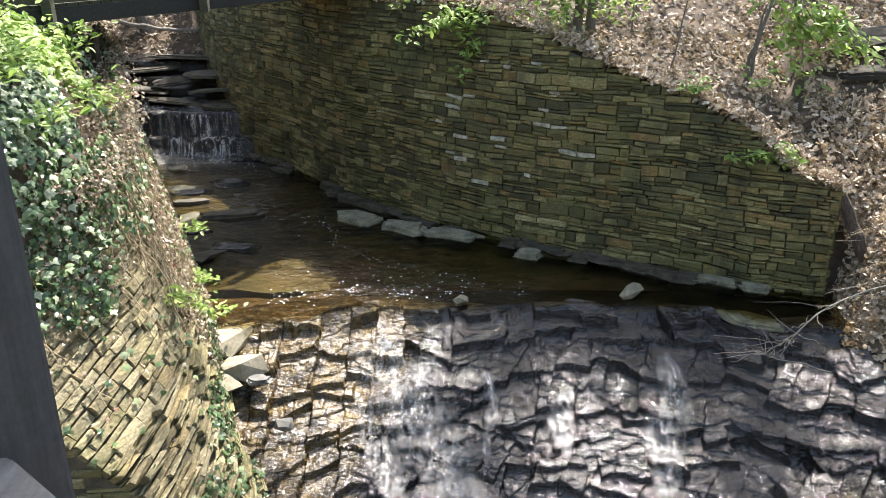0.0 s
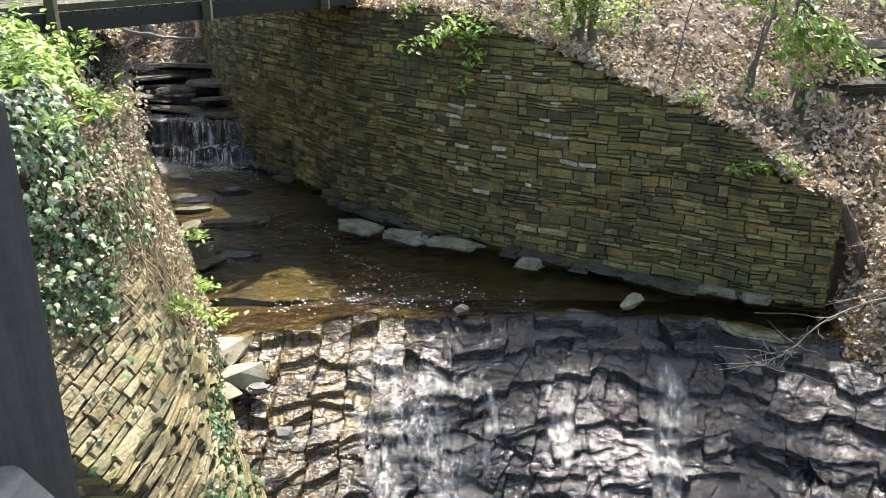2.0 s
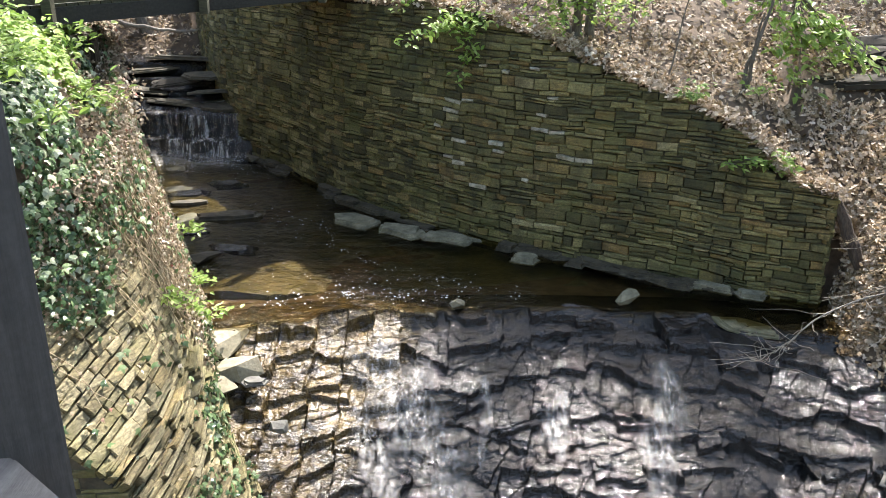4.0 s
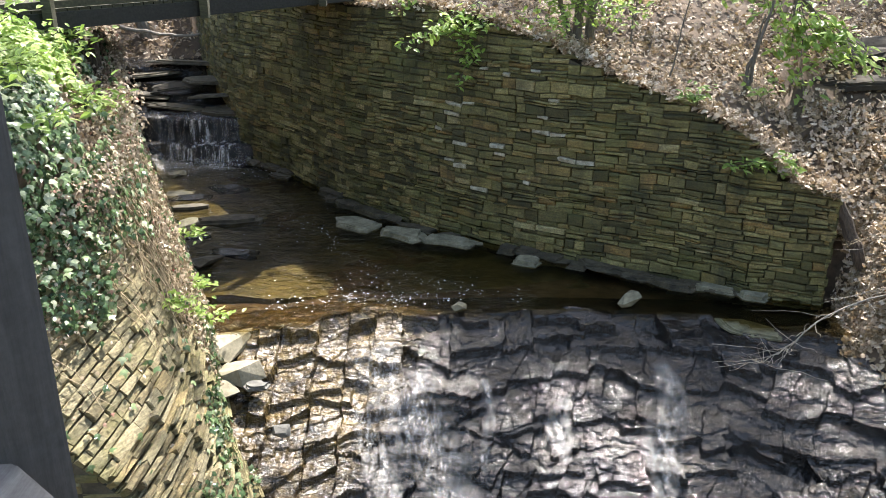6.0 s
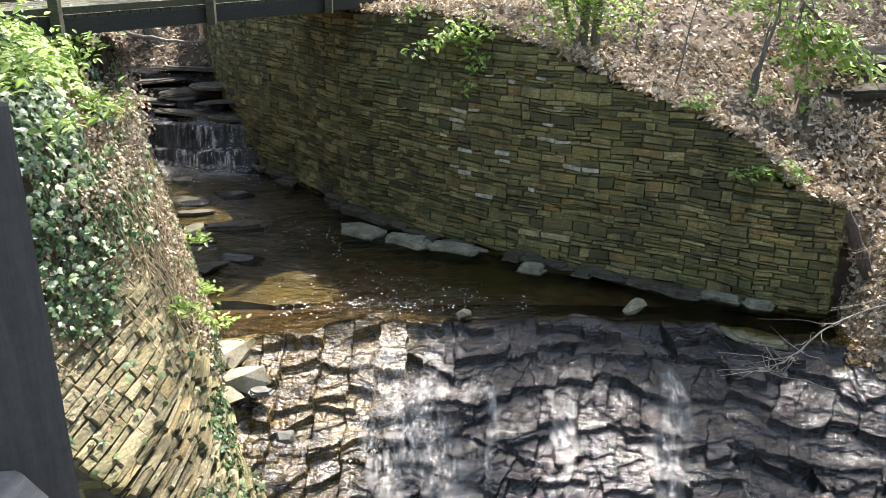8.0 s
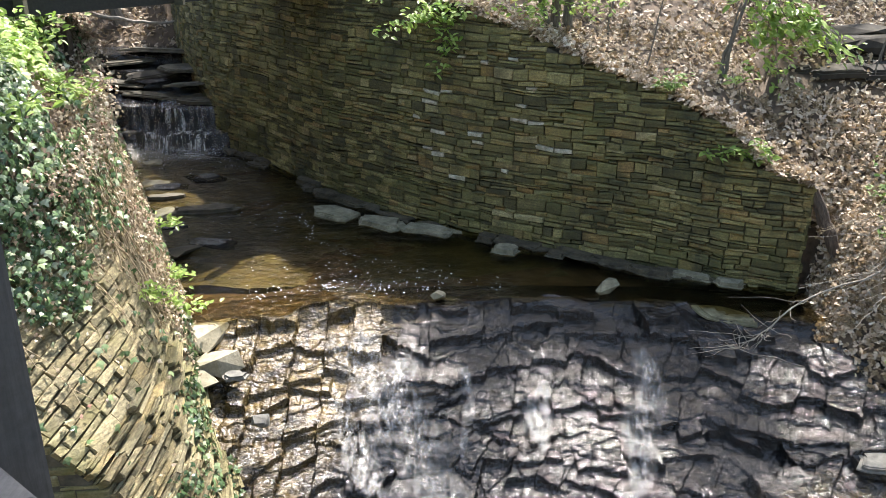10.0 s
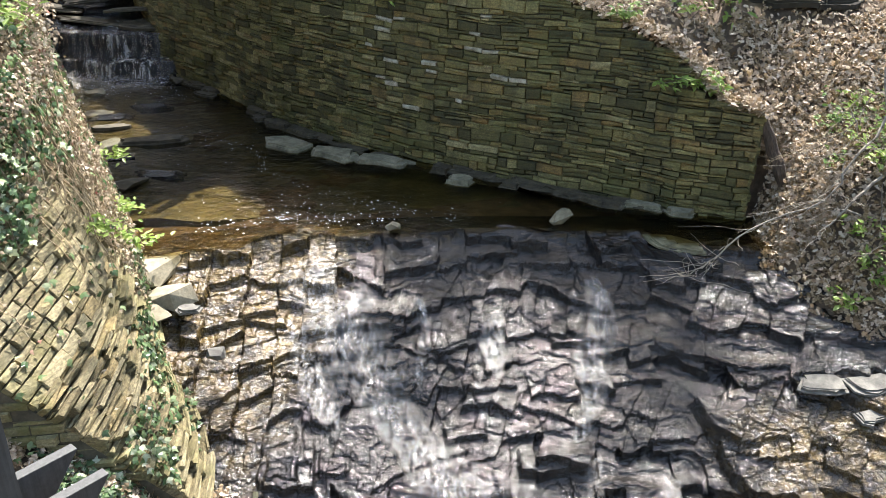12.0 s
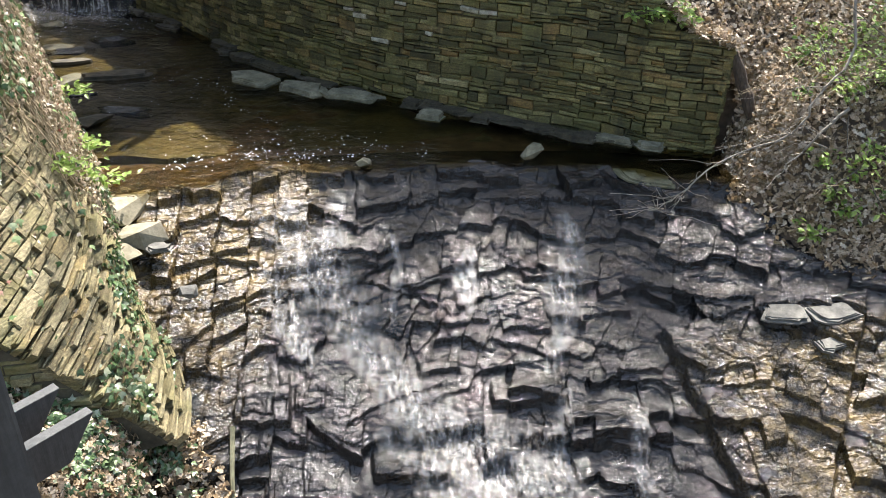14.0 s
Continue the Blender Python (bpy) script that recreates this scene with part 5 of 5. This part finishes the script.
for name, sel, mat, size, words in (("ivy_carpet", ~young, M_ivy, (0.07, 0.13), "thick green ivy draped over the steep bank"), ("young_ivy", young, M_fresh, (0.07, 0.14), "bright young leaves topping the ivy bank")):
    ob = scatter(name, IVY_V, IVY_F, bp[sel], nn[sel] + (0.15, -0.25, 0.45), rng.uniform(*size, sel.sum()), mat, spin=np.tile((0.3, -0.35, -0.8), (sel.sum(), 1)), tilt=0.42)
    tagged(ob, words, "ivy", kind="stuff")

# ivy at the foot of the wing wall
bx, by = rng.normal(-2.55, 0.36, 900), rng.normal(6.25, 0.22, 900)
bx2, by2 = rng.normal(-2.05, 0.10, 420), rng.uniform(6.5, 8.0, 420)
bx, by = np.concatenate([bx, bx2 - 0.25 * (by2 - 7.0)]), np.concatenate([by, by2])
bz = np.maximum(ground_z(bx, by), rock_z(bx, by)) + rng.uniform(0.04, 0.16, len(bx))
ob = scatter("foot_ivy", IVY_V, IVY_F, np.stack([bx, by, bz], -1), np.tile((0.2, -0.3, 1.0), (len(bx), 1)), rng.uniform(0.05, 0.10, len(bx)), M_ivy, tilt=0.45)
tagged(ob, "patch of ivy among the leaves below the wall", "ivy", kind="stuff")


def dead_vines():
    shapes = []
    r = np.random.default_rng(31)
    for k in range(620):
        s = r.uniform(2.1, FS[-1] * 0.75)
        b, t = np.interp(s, FS, FOOT[:, 2]), np.interp(s, FS, HEAD[:, 2])
        w0, w1 = r.uniform(0.55, 1.05), r.uniform(-0.0, 0.6)
        pts = []
        for w in np.linspace(w0, w1, 7):
            p, n, _ = wing_at(s + (w0 - w) * r.uniform(-0.5, 0.5) + r.normal(0, 0.05), b + (t - b) * w)
            pts.append(tuple(p + n * r.uniform(0.04, 0.14)))
        shapes.append(tube(pts, np.linspace(0.009, 0.003, 7) * r.uniform(0.5, 1.3), 4))
    for k in range(26):
        s = r.uniform(0.3, 3.0)
        b, t = np.interp(s, FS, FOOT[:, 2]), np.interp(s, FS, HEAD[:, 2])
        pts = []
        for w in np.linspace(0.95, r.uniform(0.3, 0.6), 7):
            p, n, _ = wing_at(s + r.normal(0, 0.06), b + (t - b) * w)
            pts.append(tuple(p + n * r.uniform(0.05, 0.09)))
        shapes.append(tube(pts, np.linspace(0.007, 0.003, 7), 4))
    v, f = join(shapes)
    tagged(mesh_object("dead_vines", v, f, M_vine), "tangle of dry vine stems down the wall", "vine", kind="stuff")


dead_vines()


# ---------------------------------------------------------------- plants
def sprig(name, label, category, base, tips, leaf, count, spread, seed, material=M_fresh, droop=0.4, radius=0.008, bark=M_bark, group=""):
    """A plant with bare stems from its base to each tip and leaves along the outer half of them."""
    r = np.random.default_rng(seed)
    ob = thing(name, label, category, base, group)
    pts = []
    for k, tip in enumerate(tips):
        line = wander(base, tip, 8, 0.02 * np.linalg.norm(np.subtract(tip, base)), seed * 13 + k)
        mesh_object("stem", *tube(line, np.linspace(radius, radius * 0.3, 8), 5), bark, ob)
        line = np.array(line)
        for _ in range(count):
            t = r.uniform(2.2, 7)
            i = int(min(t, 6))
            pts.append(line[i] + (line[i + 1] - line[i]) * (t - i) + r.normal(0, spread, 3) * (1, 1, 0.45))
    pts = np.array(pts)
    side = np.stack([r.normal(0, 1, len(pts)), r.normal(0, 1, len(pts)), np.full(len(pts), -droop)], -1)
    lv = scatter("leaves", OVAL_V, OVAL_F, pts, np.tile((0.1, -0.35, 1.0), (len(pts), 1)), r.uniform(leaf * 0.6, leaf * 1.2, len(pts)), material, spin=side, tilt=0.35, parent=ob)
    return ob


def gz(x, y):
    return float(ground_z(np.array([x]), np.array([y]))[0])


def tufts():
    r = np.random.default_rng(3)
    # bright young growth along the ivy bank
    for k in range(40):
        s = r.uniform(0.9, 4.6)
        h = np.array([np.interp(s, FS, HEAD[:, i]) for i in range(3)])
        x, y = h[0] - r.uniform(0.2, 2.3), h[1] + r.normal(0, 0.3)
        z = gz(x, y)
        tips = [(x + r.normal(0.12, 0.24), y + r.normal(-0.08, 0.24), z + r.uniform(0.08, 0.26)) for _ in range(4)]
        sprig("shrub", "bright green young shrub among the ivy", "shrub", (x, y, z - 0.03), tips, 0.12, 18, 0.13, 200 + k, group="young growth on the bank")


tufts()


sprig("hanging_vine", "pale green leafy vine hanging over the wall", "vine", (0.55, 13.35, 3.85), [(-0.62, 13.15, 3.2), (0.1, 13.1, 3.35), (0.25, 13.05, 2.62), (0.35, 13.05, 2.95), (-0.2, 13.1, 3.4), (0.6, 13.0, 3.5)], 0.12, 62, 0.11, 301, droop=0.8)
sprig("wall_sprig", "small leafy sprig growing from the wall", "plant", (-0.6, 14.0, 3.85), [(-0.75, 13.75, 3.6), (-0.6, 13.75, 3.75), (-0.4, 13.8, 3.8)], 0.10, 12, 0.07, 302)
sprig("bank_shrub", "light green leafy spray over the wall's end", "plant", (4.75, 11.2, 1.85), [(3.85, 10.95, 1.93), (4.3, 10.95, 1.95), (4.6, 10.85, 2.1), (4.1, 10.85, 2.02), (4.7, 10.8, 1.85)], 0.12, 30, 0.07, 303)
sprig("fern_tuft", "bright green tuft on top of the wall", "plant", (3.4, 11.6, 2.6), [(3.3 + 0.09 * k, 11.48 + 0.02 * (k % 3), 2.88 + 0.06 * (k % 2)) for k in range(6)], 0.12, 10, 0.06, 304, M_grass, radius=0.004)
for k, (x, y, h, lean) in enumerate([(2.05, 13.05, 2.2, -0.25), (2.28, 13.1, 2.4, 0.05), (1.95, 13.0, 1.7, -0.8)]):
    z = gz(x, y)
    t = thing("sapling", "slim grey sapling with fresh green leaves", "tree", (x, y, z), "saplings on the bank")
    path = wander((x, y, z - 0.1), (x + lean * 0.5, y + 0.1, z + h), 9, 0.035, 400 + k)
    mesh_object("trunk", *tube(path, np.linspace(0.085 if k < 2 else 0.045, 0.03, 9), 9), M_bark, t)
    tips, lv = [], []
    r = np.random.default_rng(410 + k)
    for j in range(10):
        b = path[2 + j % 6]
        tip = (b[0] + r.normal(-0.1, 0.55), b[1] + r.normal(-0.25, 0.3), b[2] + r.uniform(-0.05, 0.5))
        line = wander(b, tip, 5, 0.02, 420 + 10 * k + j)
        mesh_object("branch", *tube(line, np.linspace(0.010, 0.004, 5), 5), M_bark, t)
        for _ in range(72):
            i = r.integers(1, 5)
            lv.append(np.array(line[i]) + r.normal(0, 0.10, 3))
    lv = np.array(lv)
    scatter("leaves", OVAL_V, OVAL_F, lv, np.tile((0, -0.3, 1.0), (len(lv), 1)), r.uniform(0.06, 0.12, len(lv)), M_fresh, tilt=0.5, parent=t)
# the leaning stem and its boughs of young leaves
sprig("young_maple", "leaning young tree with drooping bright green leaves", "tree", (4.5, 12.55, gz(4.5, 12.55) - 0.05), [(4.72, 12.6, 3.75), (4.85, 12.6, 4.4)], 0.05, 2, 0.05, 310, radius=0.04)
sprig("leafy_bough", "bough of large drooping spring-green leaves", "tree", (5.3, 13.0, 4.0), [(5.0, 12.7, 3.15), (5.5, 12.7, 3.25), (6.0, 12.6, 3.2), (6.35, 12.5, 2.9), (5.4, 12.4, 2.5), (5.2, 12.6, 2.85), (5.8, 12.5, 3.0), (6.2, 12.5, 3.15), (6.6, 12.5, 3.0)], 0.17, 48, 0.12, 311, droop=1.5, radius=0.012)
sprig("leafy_bough", "bough of large drooping spring-green leaves", "tree", (5.1, 13.2, 4.5), [(4.2, 13.0, 3.85), (4.7, 13.0, 3.65), (5.1, 13.0, 3.6), (5.6, 13.0, 3.75), (6.3, 13.0, 3.9), (4.5, 13.0, 4.0)], 0.15, 46, 0.13, 312, droop=1.3, radius=0.012)
sprig("bank_sprout", "low leafy sprout on the bank", "plant", (4.75, 12.45, gz(4.75, 12.45)), [(4.6, 12.3, 2.85), (4.85, 12.3, 2.95), (5.0, 12.35, 2.85)], 0.13, 12, 0.08, 313, radius=0.005)
for k, (x, y, tx, tz) in enumerate([(3.3, 12.3, 3.6, 1.5), (2.95, 13.3, 2.9, 1.0), (7.2, 13.0, 7.3, 1.2), (3.2, 14.2, 3.1, 1.2), (6.9, 12.5, 7.0, 0.9)]):
    z = gz(x, y)
    t = thing("bare_sapling", "thin bare sapling stem among the leaves", "sapling", (x, y, z), "bare stems on the bank")
    mesh_object("stem", *tube(wander((x, y, z - 0.05), (tx, y + 0.1, z + tz), 7, 0.02, 500 + k), np.linspace(0.016, 0.005, 7), 6), M_bark, t)
for k, (x, y, z) in enumerate([(-3.55, 10.75, 0.95), (-3.2, 9.9, 0.6), (-3.15, 9.2, 0.55), (-3.1, 8.7, 0.9), (-2.95, 9.6, 0.3)]):
    tips = [(x + 0.10 * j - 0.1, y - 0.1 + 0.04 * (j % 3), z + 0.05 + 0.06 * (j % 2)) for j in range(5)]
    sprig("wall_weed", "bright green weed rooted in the wall", "plant", (x - 0.12, y, z - 0.05), tips, 0.10, 12, 0.07, 330 + k, radius=0.004, group="weeds on the wing wall")
for k, (x, y, dz) in enumerate([(6.2, 9.3, 0.15), (6.75, 9.1, 0.3), (6.45, 8.75, 0.1), (7.1, 9.6, 0.35), (6.95, 8.5, 0.15), (7.3, 8.9, 0.3), (6.6, 9.7, 0.2), (6.9, 10.2, 0.2), (7.2, 10.5, 0.25), (6.3, 8.95, 0.2), (6.0, 8.75, 0.05), (7.5, 9.9, 0.3), (6.75, 10.9, 0.1)]):
    z = gz(x, y)
    sprig("bank_weed", "small green plant in the leaf litter", "plant", (x, y, z), [(x + 0.12 * math.cos(j), y + 0.1 * math.sin(j), z + dz + 0.1) for j in range(5)], 0.11, 9, 0.08, 350 + k, radius=0.004, group="weeds at the bank's foot")

# fallen wood
ob = mesh_object("log", *tube(wander((5.31, 10.82, 1.62), (5.70, 10.42, 0.62), 8, 0.015, 600), [0.055, 0.075, 0.08, 0.085, 0.085, 0.09, 0.085, 0.06], 9), M_rot)
tagged(ob, "rotten log leaning by the end of the wall", "log")


def branch(name, label, main, twigs, radius, seed, material=M_twig):
    t = thing(name, label, "branch", main[0])
    line = smooth_line(main, 4) + np.random.default_rng(seed).normal(0, 0.012, (4 * (len(main) - 1) + 1, 3))
    mesh_object("limb", *tube(line.tolist(), np.linspace(radius, radius * 0.25, len(line)), 7), material, t)
    r = np.random.default_rng(seed)
    for k in range(twigs):
        i = r.integers(len(line) // 4, len(line))
        tip = line[i] + r.normal(0, 0.32, 3) * (1, 0.6, 0.5) + (-0.18, -0.1, 0)
        w = wander(line[i], tip, 6, 0.02, seed * 7 + k)
        mesh_object("twig", *tube(w, np.linspace(min(radius * 0.28, 0.0045), 0.002, 6), 4), material, t)
    return t


branch("fallen_branch", "bare pale fallen branch reaching into the stream", [(6.6, 10.2, 2.35), (6.53, 9.85, 1.69), (6.09, 9.6, 1.28), (5.8, 9.5, 0.8), (4.87, 9.45, 0.42), (4.3, 9.25, 0.05), (3.95, 9.05, -0.05)], 60, 0.022, 61)
branch("fallen_branch", "bare forked branch on the leafy bank", [(6.85, 9.75, 1.25), (6.3, 9.5, 0.95), (6.0, 9.4, 0.62), (5.75, 9.35, 0.4)], 8, 0.028, 62)
branch("fallen_branch", "thin bare branch on the leafy bank", [(6.1, 9.42, 0.7), (6.6, 9.3, 0.45), (7.2, 9.2, 0.2)], 6, 0.015, 63)
for k, (x, y) in enumerate([(6.9, 9.6), (7.3, 9.0), (6.4, 9.0), (7.0, 8.4), (6.2, 10.2), (7.5, 10.1)]):
    z = gz(x, y)
    branch("brush", "tangle of thin bare twigs on the bank", [(x + 0.5, y + 0.3, z + 0.75), (x + 0.15, y, z + 0.4), (x - 0.3, y - 0.15, z + 0.2), (x - 0.6, y - 0.2, z + 0.05)], 7, 0.010, 90 + k, M_twig if k % 2 else M_bark)
r_brush = np.random.default_rng(515)
for k in range(20):
    x, y = r_brush.uniform(5.9, 8.0), r_brush.uniform(7.9, 10.8)
    z = gz(x, y)
    branch("brush", "tangle of thin bare stems in the undergrowth", [(x + r_brush.normal(0.2, 0.3), y + r_brush.normal(0.1, 0.2), z + r_brush.uniform(0.4, 1.0)), (x + 0.1, y, z + 0.35), (x - 0.2, y - 0.1, z + 0.15), (x - r_brush.uniform(0.3, 0.7), y - 0.2, z + 0.03)], 9, 0.008, 700 + k, (M_twig, M_bark, M_vine)[k % 3])
for k in range(16):
    x, y = r_brush.uniform(6.0, 8.2), r_brush.uniform(8.0, 11.0)
    z = gz(x, y)
    tips = [(x + r_brush.normal(0, 0.22), y + r_brush.normal(-0.05, 0.18), z + r_brush.uniform(0.12, 0.5)) for _ in range(5)]
    sprig("undergrowth_plant", "green leafy undergrowth plant among the twigs", "plant", (x, y, z), tips, 0.085, 12, 0.08, 740 + k, M_fresh if k % 4 == 0 else M_grass, radius=0.004, group="weeds at the bank's foot")
branch("dead_stick", "grey stick lying on the bank", [(6.2, 11.9, 1.9), (6.9, 12.0, 2.0), (7.6, 11.8, 2.0)], 3, 0.03, 64, M_bark)
branch("far_log", "long bare trunk fallen across the upper stream", [(-8.4, 22.3, 2.35), (-7.6, 22.4, 2.2), (-6.8, 22.5, 2.12), (-5.9, 22.4, 2.25), (-5.3, 22.3, 2.7)], 6, 0.06, 65, M_twig)
t = thing("bank_tree", "grey tree with a flared foot on the upper bank", "tree", (-7.75, 23, 1.5))
mesh_object("trunk", *tube([(-7.75, 23, 1.4), (-7.95, 23, 2.0), (-8.2, 23.1, 2.6), (-8.6, 23.2, 4.5)], [0.26, 0.17, 0.15, 0.13], 9), M_bark, t)
ob = mesh_object("stump", *tube(wander((-4.85, 11.6, 2.3), (-4.68, 11.5, 3.6), 6, 0.02, 70), [0.12, 0.09, 0.085, 0.07, 0.06, 0.02], 6), M_rot)
tagged(ob, "split dead stump wrapped in dry vines", "stump")


# ---------------------------------------------------------------- the trees that shade the stream
def tree(name, foot, crown, reach, leaves, size, seed):
    r = np.random.default_rng(seed)
    z = gz(*foot)
    t = thing(name, "unseen tall woodland tree in fresh leaf, added to block light", "tree", (*foot, z), "shade trees")
    path = wander((*foot, z - 0.3), crown, 8, 0.12, seed)
    shapes = [tube(path, np.linspace(0.24, 0.05, 8), 10)]
    pts = []
    per = 70
    for k in range(max(2, leaves // per)):
        a, q = r.uniform(0, 2 * math.pi), math.sqrt(r.uniform(0, 1))
        tip = np.array(crown) + np.array(reach) * (q * math.cos(a), q * math.sin(a), r.uniform(-0.8, 0.8))
        line = wander(path[r.integers(4, 8)], tip, 6, 0.15, seed * 3 + k)
        shapes.append(tube(line, np.linspace(0.016, 0.006, 6), 5))
        pts += list(tip + r.normal(0, 1, (per, 3)) * np.array((0.30, 0.30, 0.16)) * (size / 0.24))
    mesh_object("trunk", *join(shapes), M_bark, t)
    pts = np.array(pts)
    scatter("crown", OVAL_V, OVAL_F, pts, np.tile((0, 0, 1.0), (len(pts), 1)), r.uniform(size * 0.7, size * 1.2, len(pts)), M_crown, tilt=0.5, parent=t)


def shade_at(x, y):
    """How thickly the unseen leaves overhead close above a place on the ground, set to leave the wanted sun patches."""
    p = np.full(x.shape, 0.40)
    p = np.where((y > 3) & (y < 10.2), 0.27, p)
    p = np.where((x > 0.7) & (y > 9.1) & (y < 11), 0.60, p)
    p = np.where((x > 3.0) & (y > 4.0) & (y < 10), 0.40, p)
    p = np.where((x < -0.5) & (y > 3) & (y < 11.3), 0.04, p)
    p = np.where((x > 4.9) & (y > 8) & (y < 13.5), 0.06, p)
    p = np.where((x > 6.3) & (y > 7.5) & (y < 12.5), 0.50, p)
    p = np.where((x > -1.0) & (x < 5.2) & (y > 11.8) & (y < 20), 0.09, p)
    p = np.where((x < -2.3) & (y > 3) & (y < 16), 0.13, p)
    for cx, cy, q in ((1.6, 9.2, 0.42), (1.5, 8.4, 0.45), (2.85, 9.35, 0.36), (2.6, 8.2, 0.42), (3.5, 7.5, 0.45), (4.6, 8.7, 0.35), (4.9, 7.2, 0.45), (5.3, 9.9, 0.35), (-5.6, 17.6, 0.7), (-4.3, 14.2, 0.5), (1.2, 5.6, 0.7)):
        p = np.where(np.hypot(x - cx, y - cy) < q, 0.01, p)
    return p


def canopy():
    """The leafy roof over the stream, out of view and added to cast the dapples: limbs reaching in from trees on both
    banks.
    """
    r = np.random.default_rng(73)
    n = 1500
    c = np.stack([r.uniform(-5, 15, n), r.uniform(10.5, 29, n), r.uniform(11.5, 15.0, n)], -1)
    g = c.copy()
    low = np.zeros(n)
    for _ in range(6):
        g = c - np.array(sun_way)[None] * ((c[:, 2] - low) / sun_way.z)[:, None]
        low = 0.5 * low + 0.5 * np.maximum(ground_z(g[:, 0], g[:, 1]), -0.8)
    c = c[r.random(n) < shade_at(g[:, 0], g[:, 1])]
    # extra leaf clusters along the sun's line, added to shade the handrail
    over = np.array([-0.2, 0.6, 4.4]) + np.array(sun_way) * 11 + r.normal(0, 1, (46, 3)) * (0.8, 0.7, 0.5)
    c = np.vstack([c, over])
    feet = [(13.5, 20.5), (-9.5, 25.0), (13.0, 11.5), (3.5, 33.0), (11.0, 28.0), (-11.0, 12.0)]
    own = np.argmin([np.hypot(c[:, 0] - fx, c[:, 1] - fy) for fx, fy in feet], 0)
    for k, foot in enumerate(feet):
        mine = c[own == k]
        if len(mine) == 0:
            continue
        z = gz(*foot)
        t = thing("shade_tree", "unseen tall woodland tree in fresh leaf, added to block light", "tree", (*foot, z), "shade trees")
        mid = mine.mean(0)
        fork = np.array([foot[0] * 0.75 + mid[0] * 0.25, foot[1] * 0.75 + mid[1] * 0.25, 12.0])
        stem = wander((*foot, z - 0.3), fork, 8, 0.12, 830 + k)
        shapes = [tube(stem, np.linspace(0.3, 0.10, 8), 10)]
        pts = []
        for j, tip in enumerate(mine):
            shapes.append(tube(wander(stem[4 + j % 4], tip, 5, 0.15, 840 + 400 * k + j), np.linspace(0.022, 0.006, 5), 4))
            pts.append(tip + r.normal(0, 1, (46, 3)) * np.array((0.28, 0.28, 0.15)))
        mesh_object("trunk", *join(shapes), M_bark, t)
        pts = np.vstack(pts)
        scatter("crown", OVAL_V, OVAL_F, pts, np.tile((0, 0, 1.0), (len(pts), 1)), r.uniform(0.14, 0.24, len(pts)), M_crown, tilt=0.5, parent=t)


canopy()
# further unseen crowns, placed to shade upstream and darken reflections in wet rock
tree("shade_tree", (-1.0, 33.0), (-4.2, 26.4, 12.0), (4.6, 3.6, 2.0), 1500, 0.28, 804)
tree("shade_tree", (-13.0, 33.0), (-11.5, 33.0, 10.0), (4.5, 3.5, 5.0), 4600, 0.42, 805)
tree("shade_tree", (-5.0, 37.0), (-5.0, 37.0, 11.0), (4.5, 3.5, 6.0), 4600, 0.42, 806)
tree("shade_tree", (5.0, 40.0), (4.0, 39.0, 15.0), (5.0, 3.5, 4.5), 3600, 0.42, 807)
tree("shade_tree", (-14.0, 22.0), (-13.0, 22.0, 11.0), (4.0, 4.0, 3.5), 3600, 0.40, 808)
tree("shade_tree", (-3.0, 31.0), (-2.0, 36.0, 14.0), (5.0, 3.0, 5.0), 4200, 0.42, 813)
tree("shade_tree", (6.0, 34.0), (6.0, 33.5, 20.0), (5.0, 3.0, 5.5), 4200, 0.42, 814)
tree("shade_tree", (14.0, 31.0), (14.0, 30.0, 18.0), (5.0, 3.5, 6.0), 4200, 0.42, 815)
# woods behind the viewpoint and along the near sides, unseen, added to block blue sky
for k, (x, y) in enumerate([(-9.0, -9.0), (0.5, -13.0), (10.0, -10.0), (19.0, -2.0), (-17.0, 3.0), (22.0, 9.0), (-20.0, 13.0)]):
    tree("shade_tree", (x, y), (x + 0.5, y, 9.5), (5.5, 4.5, 7.5), 3000, 0.62, 860 + k)
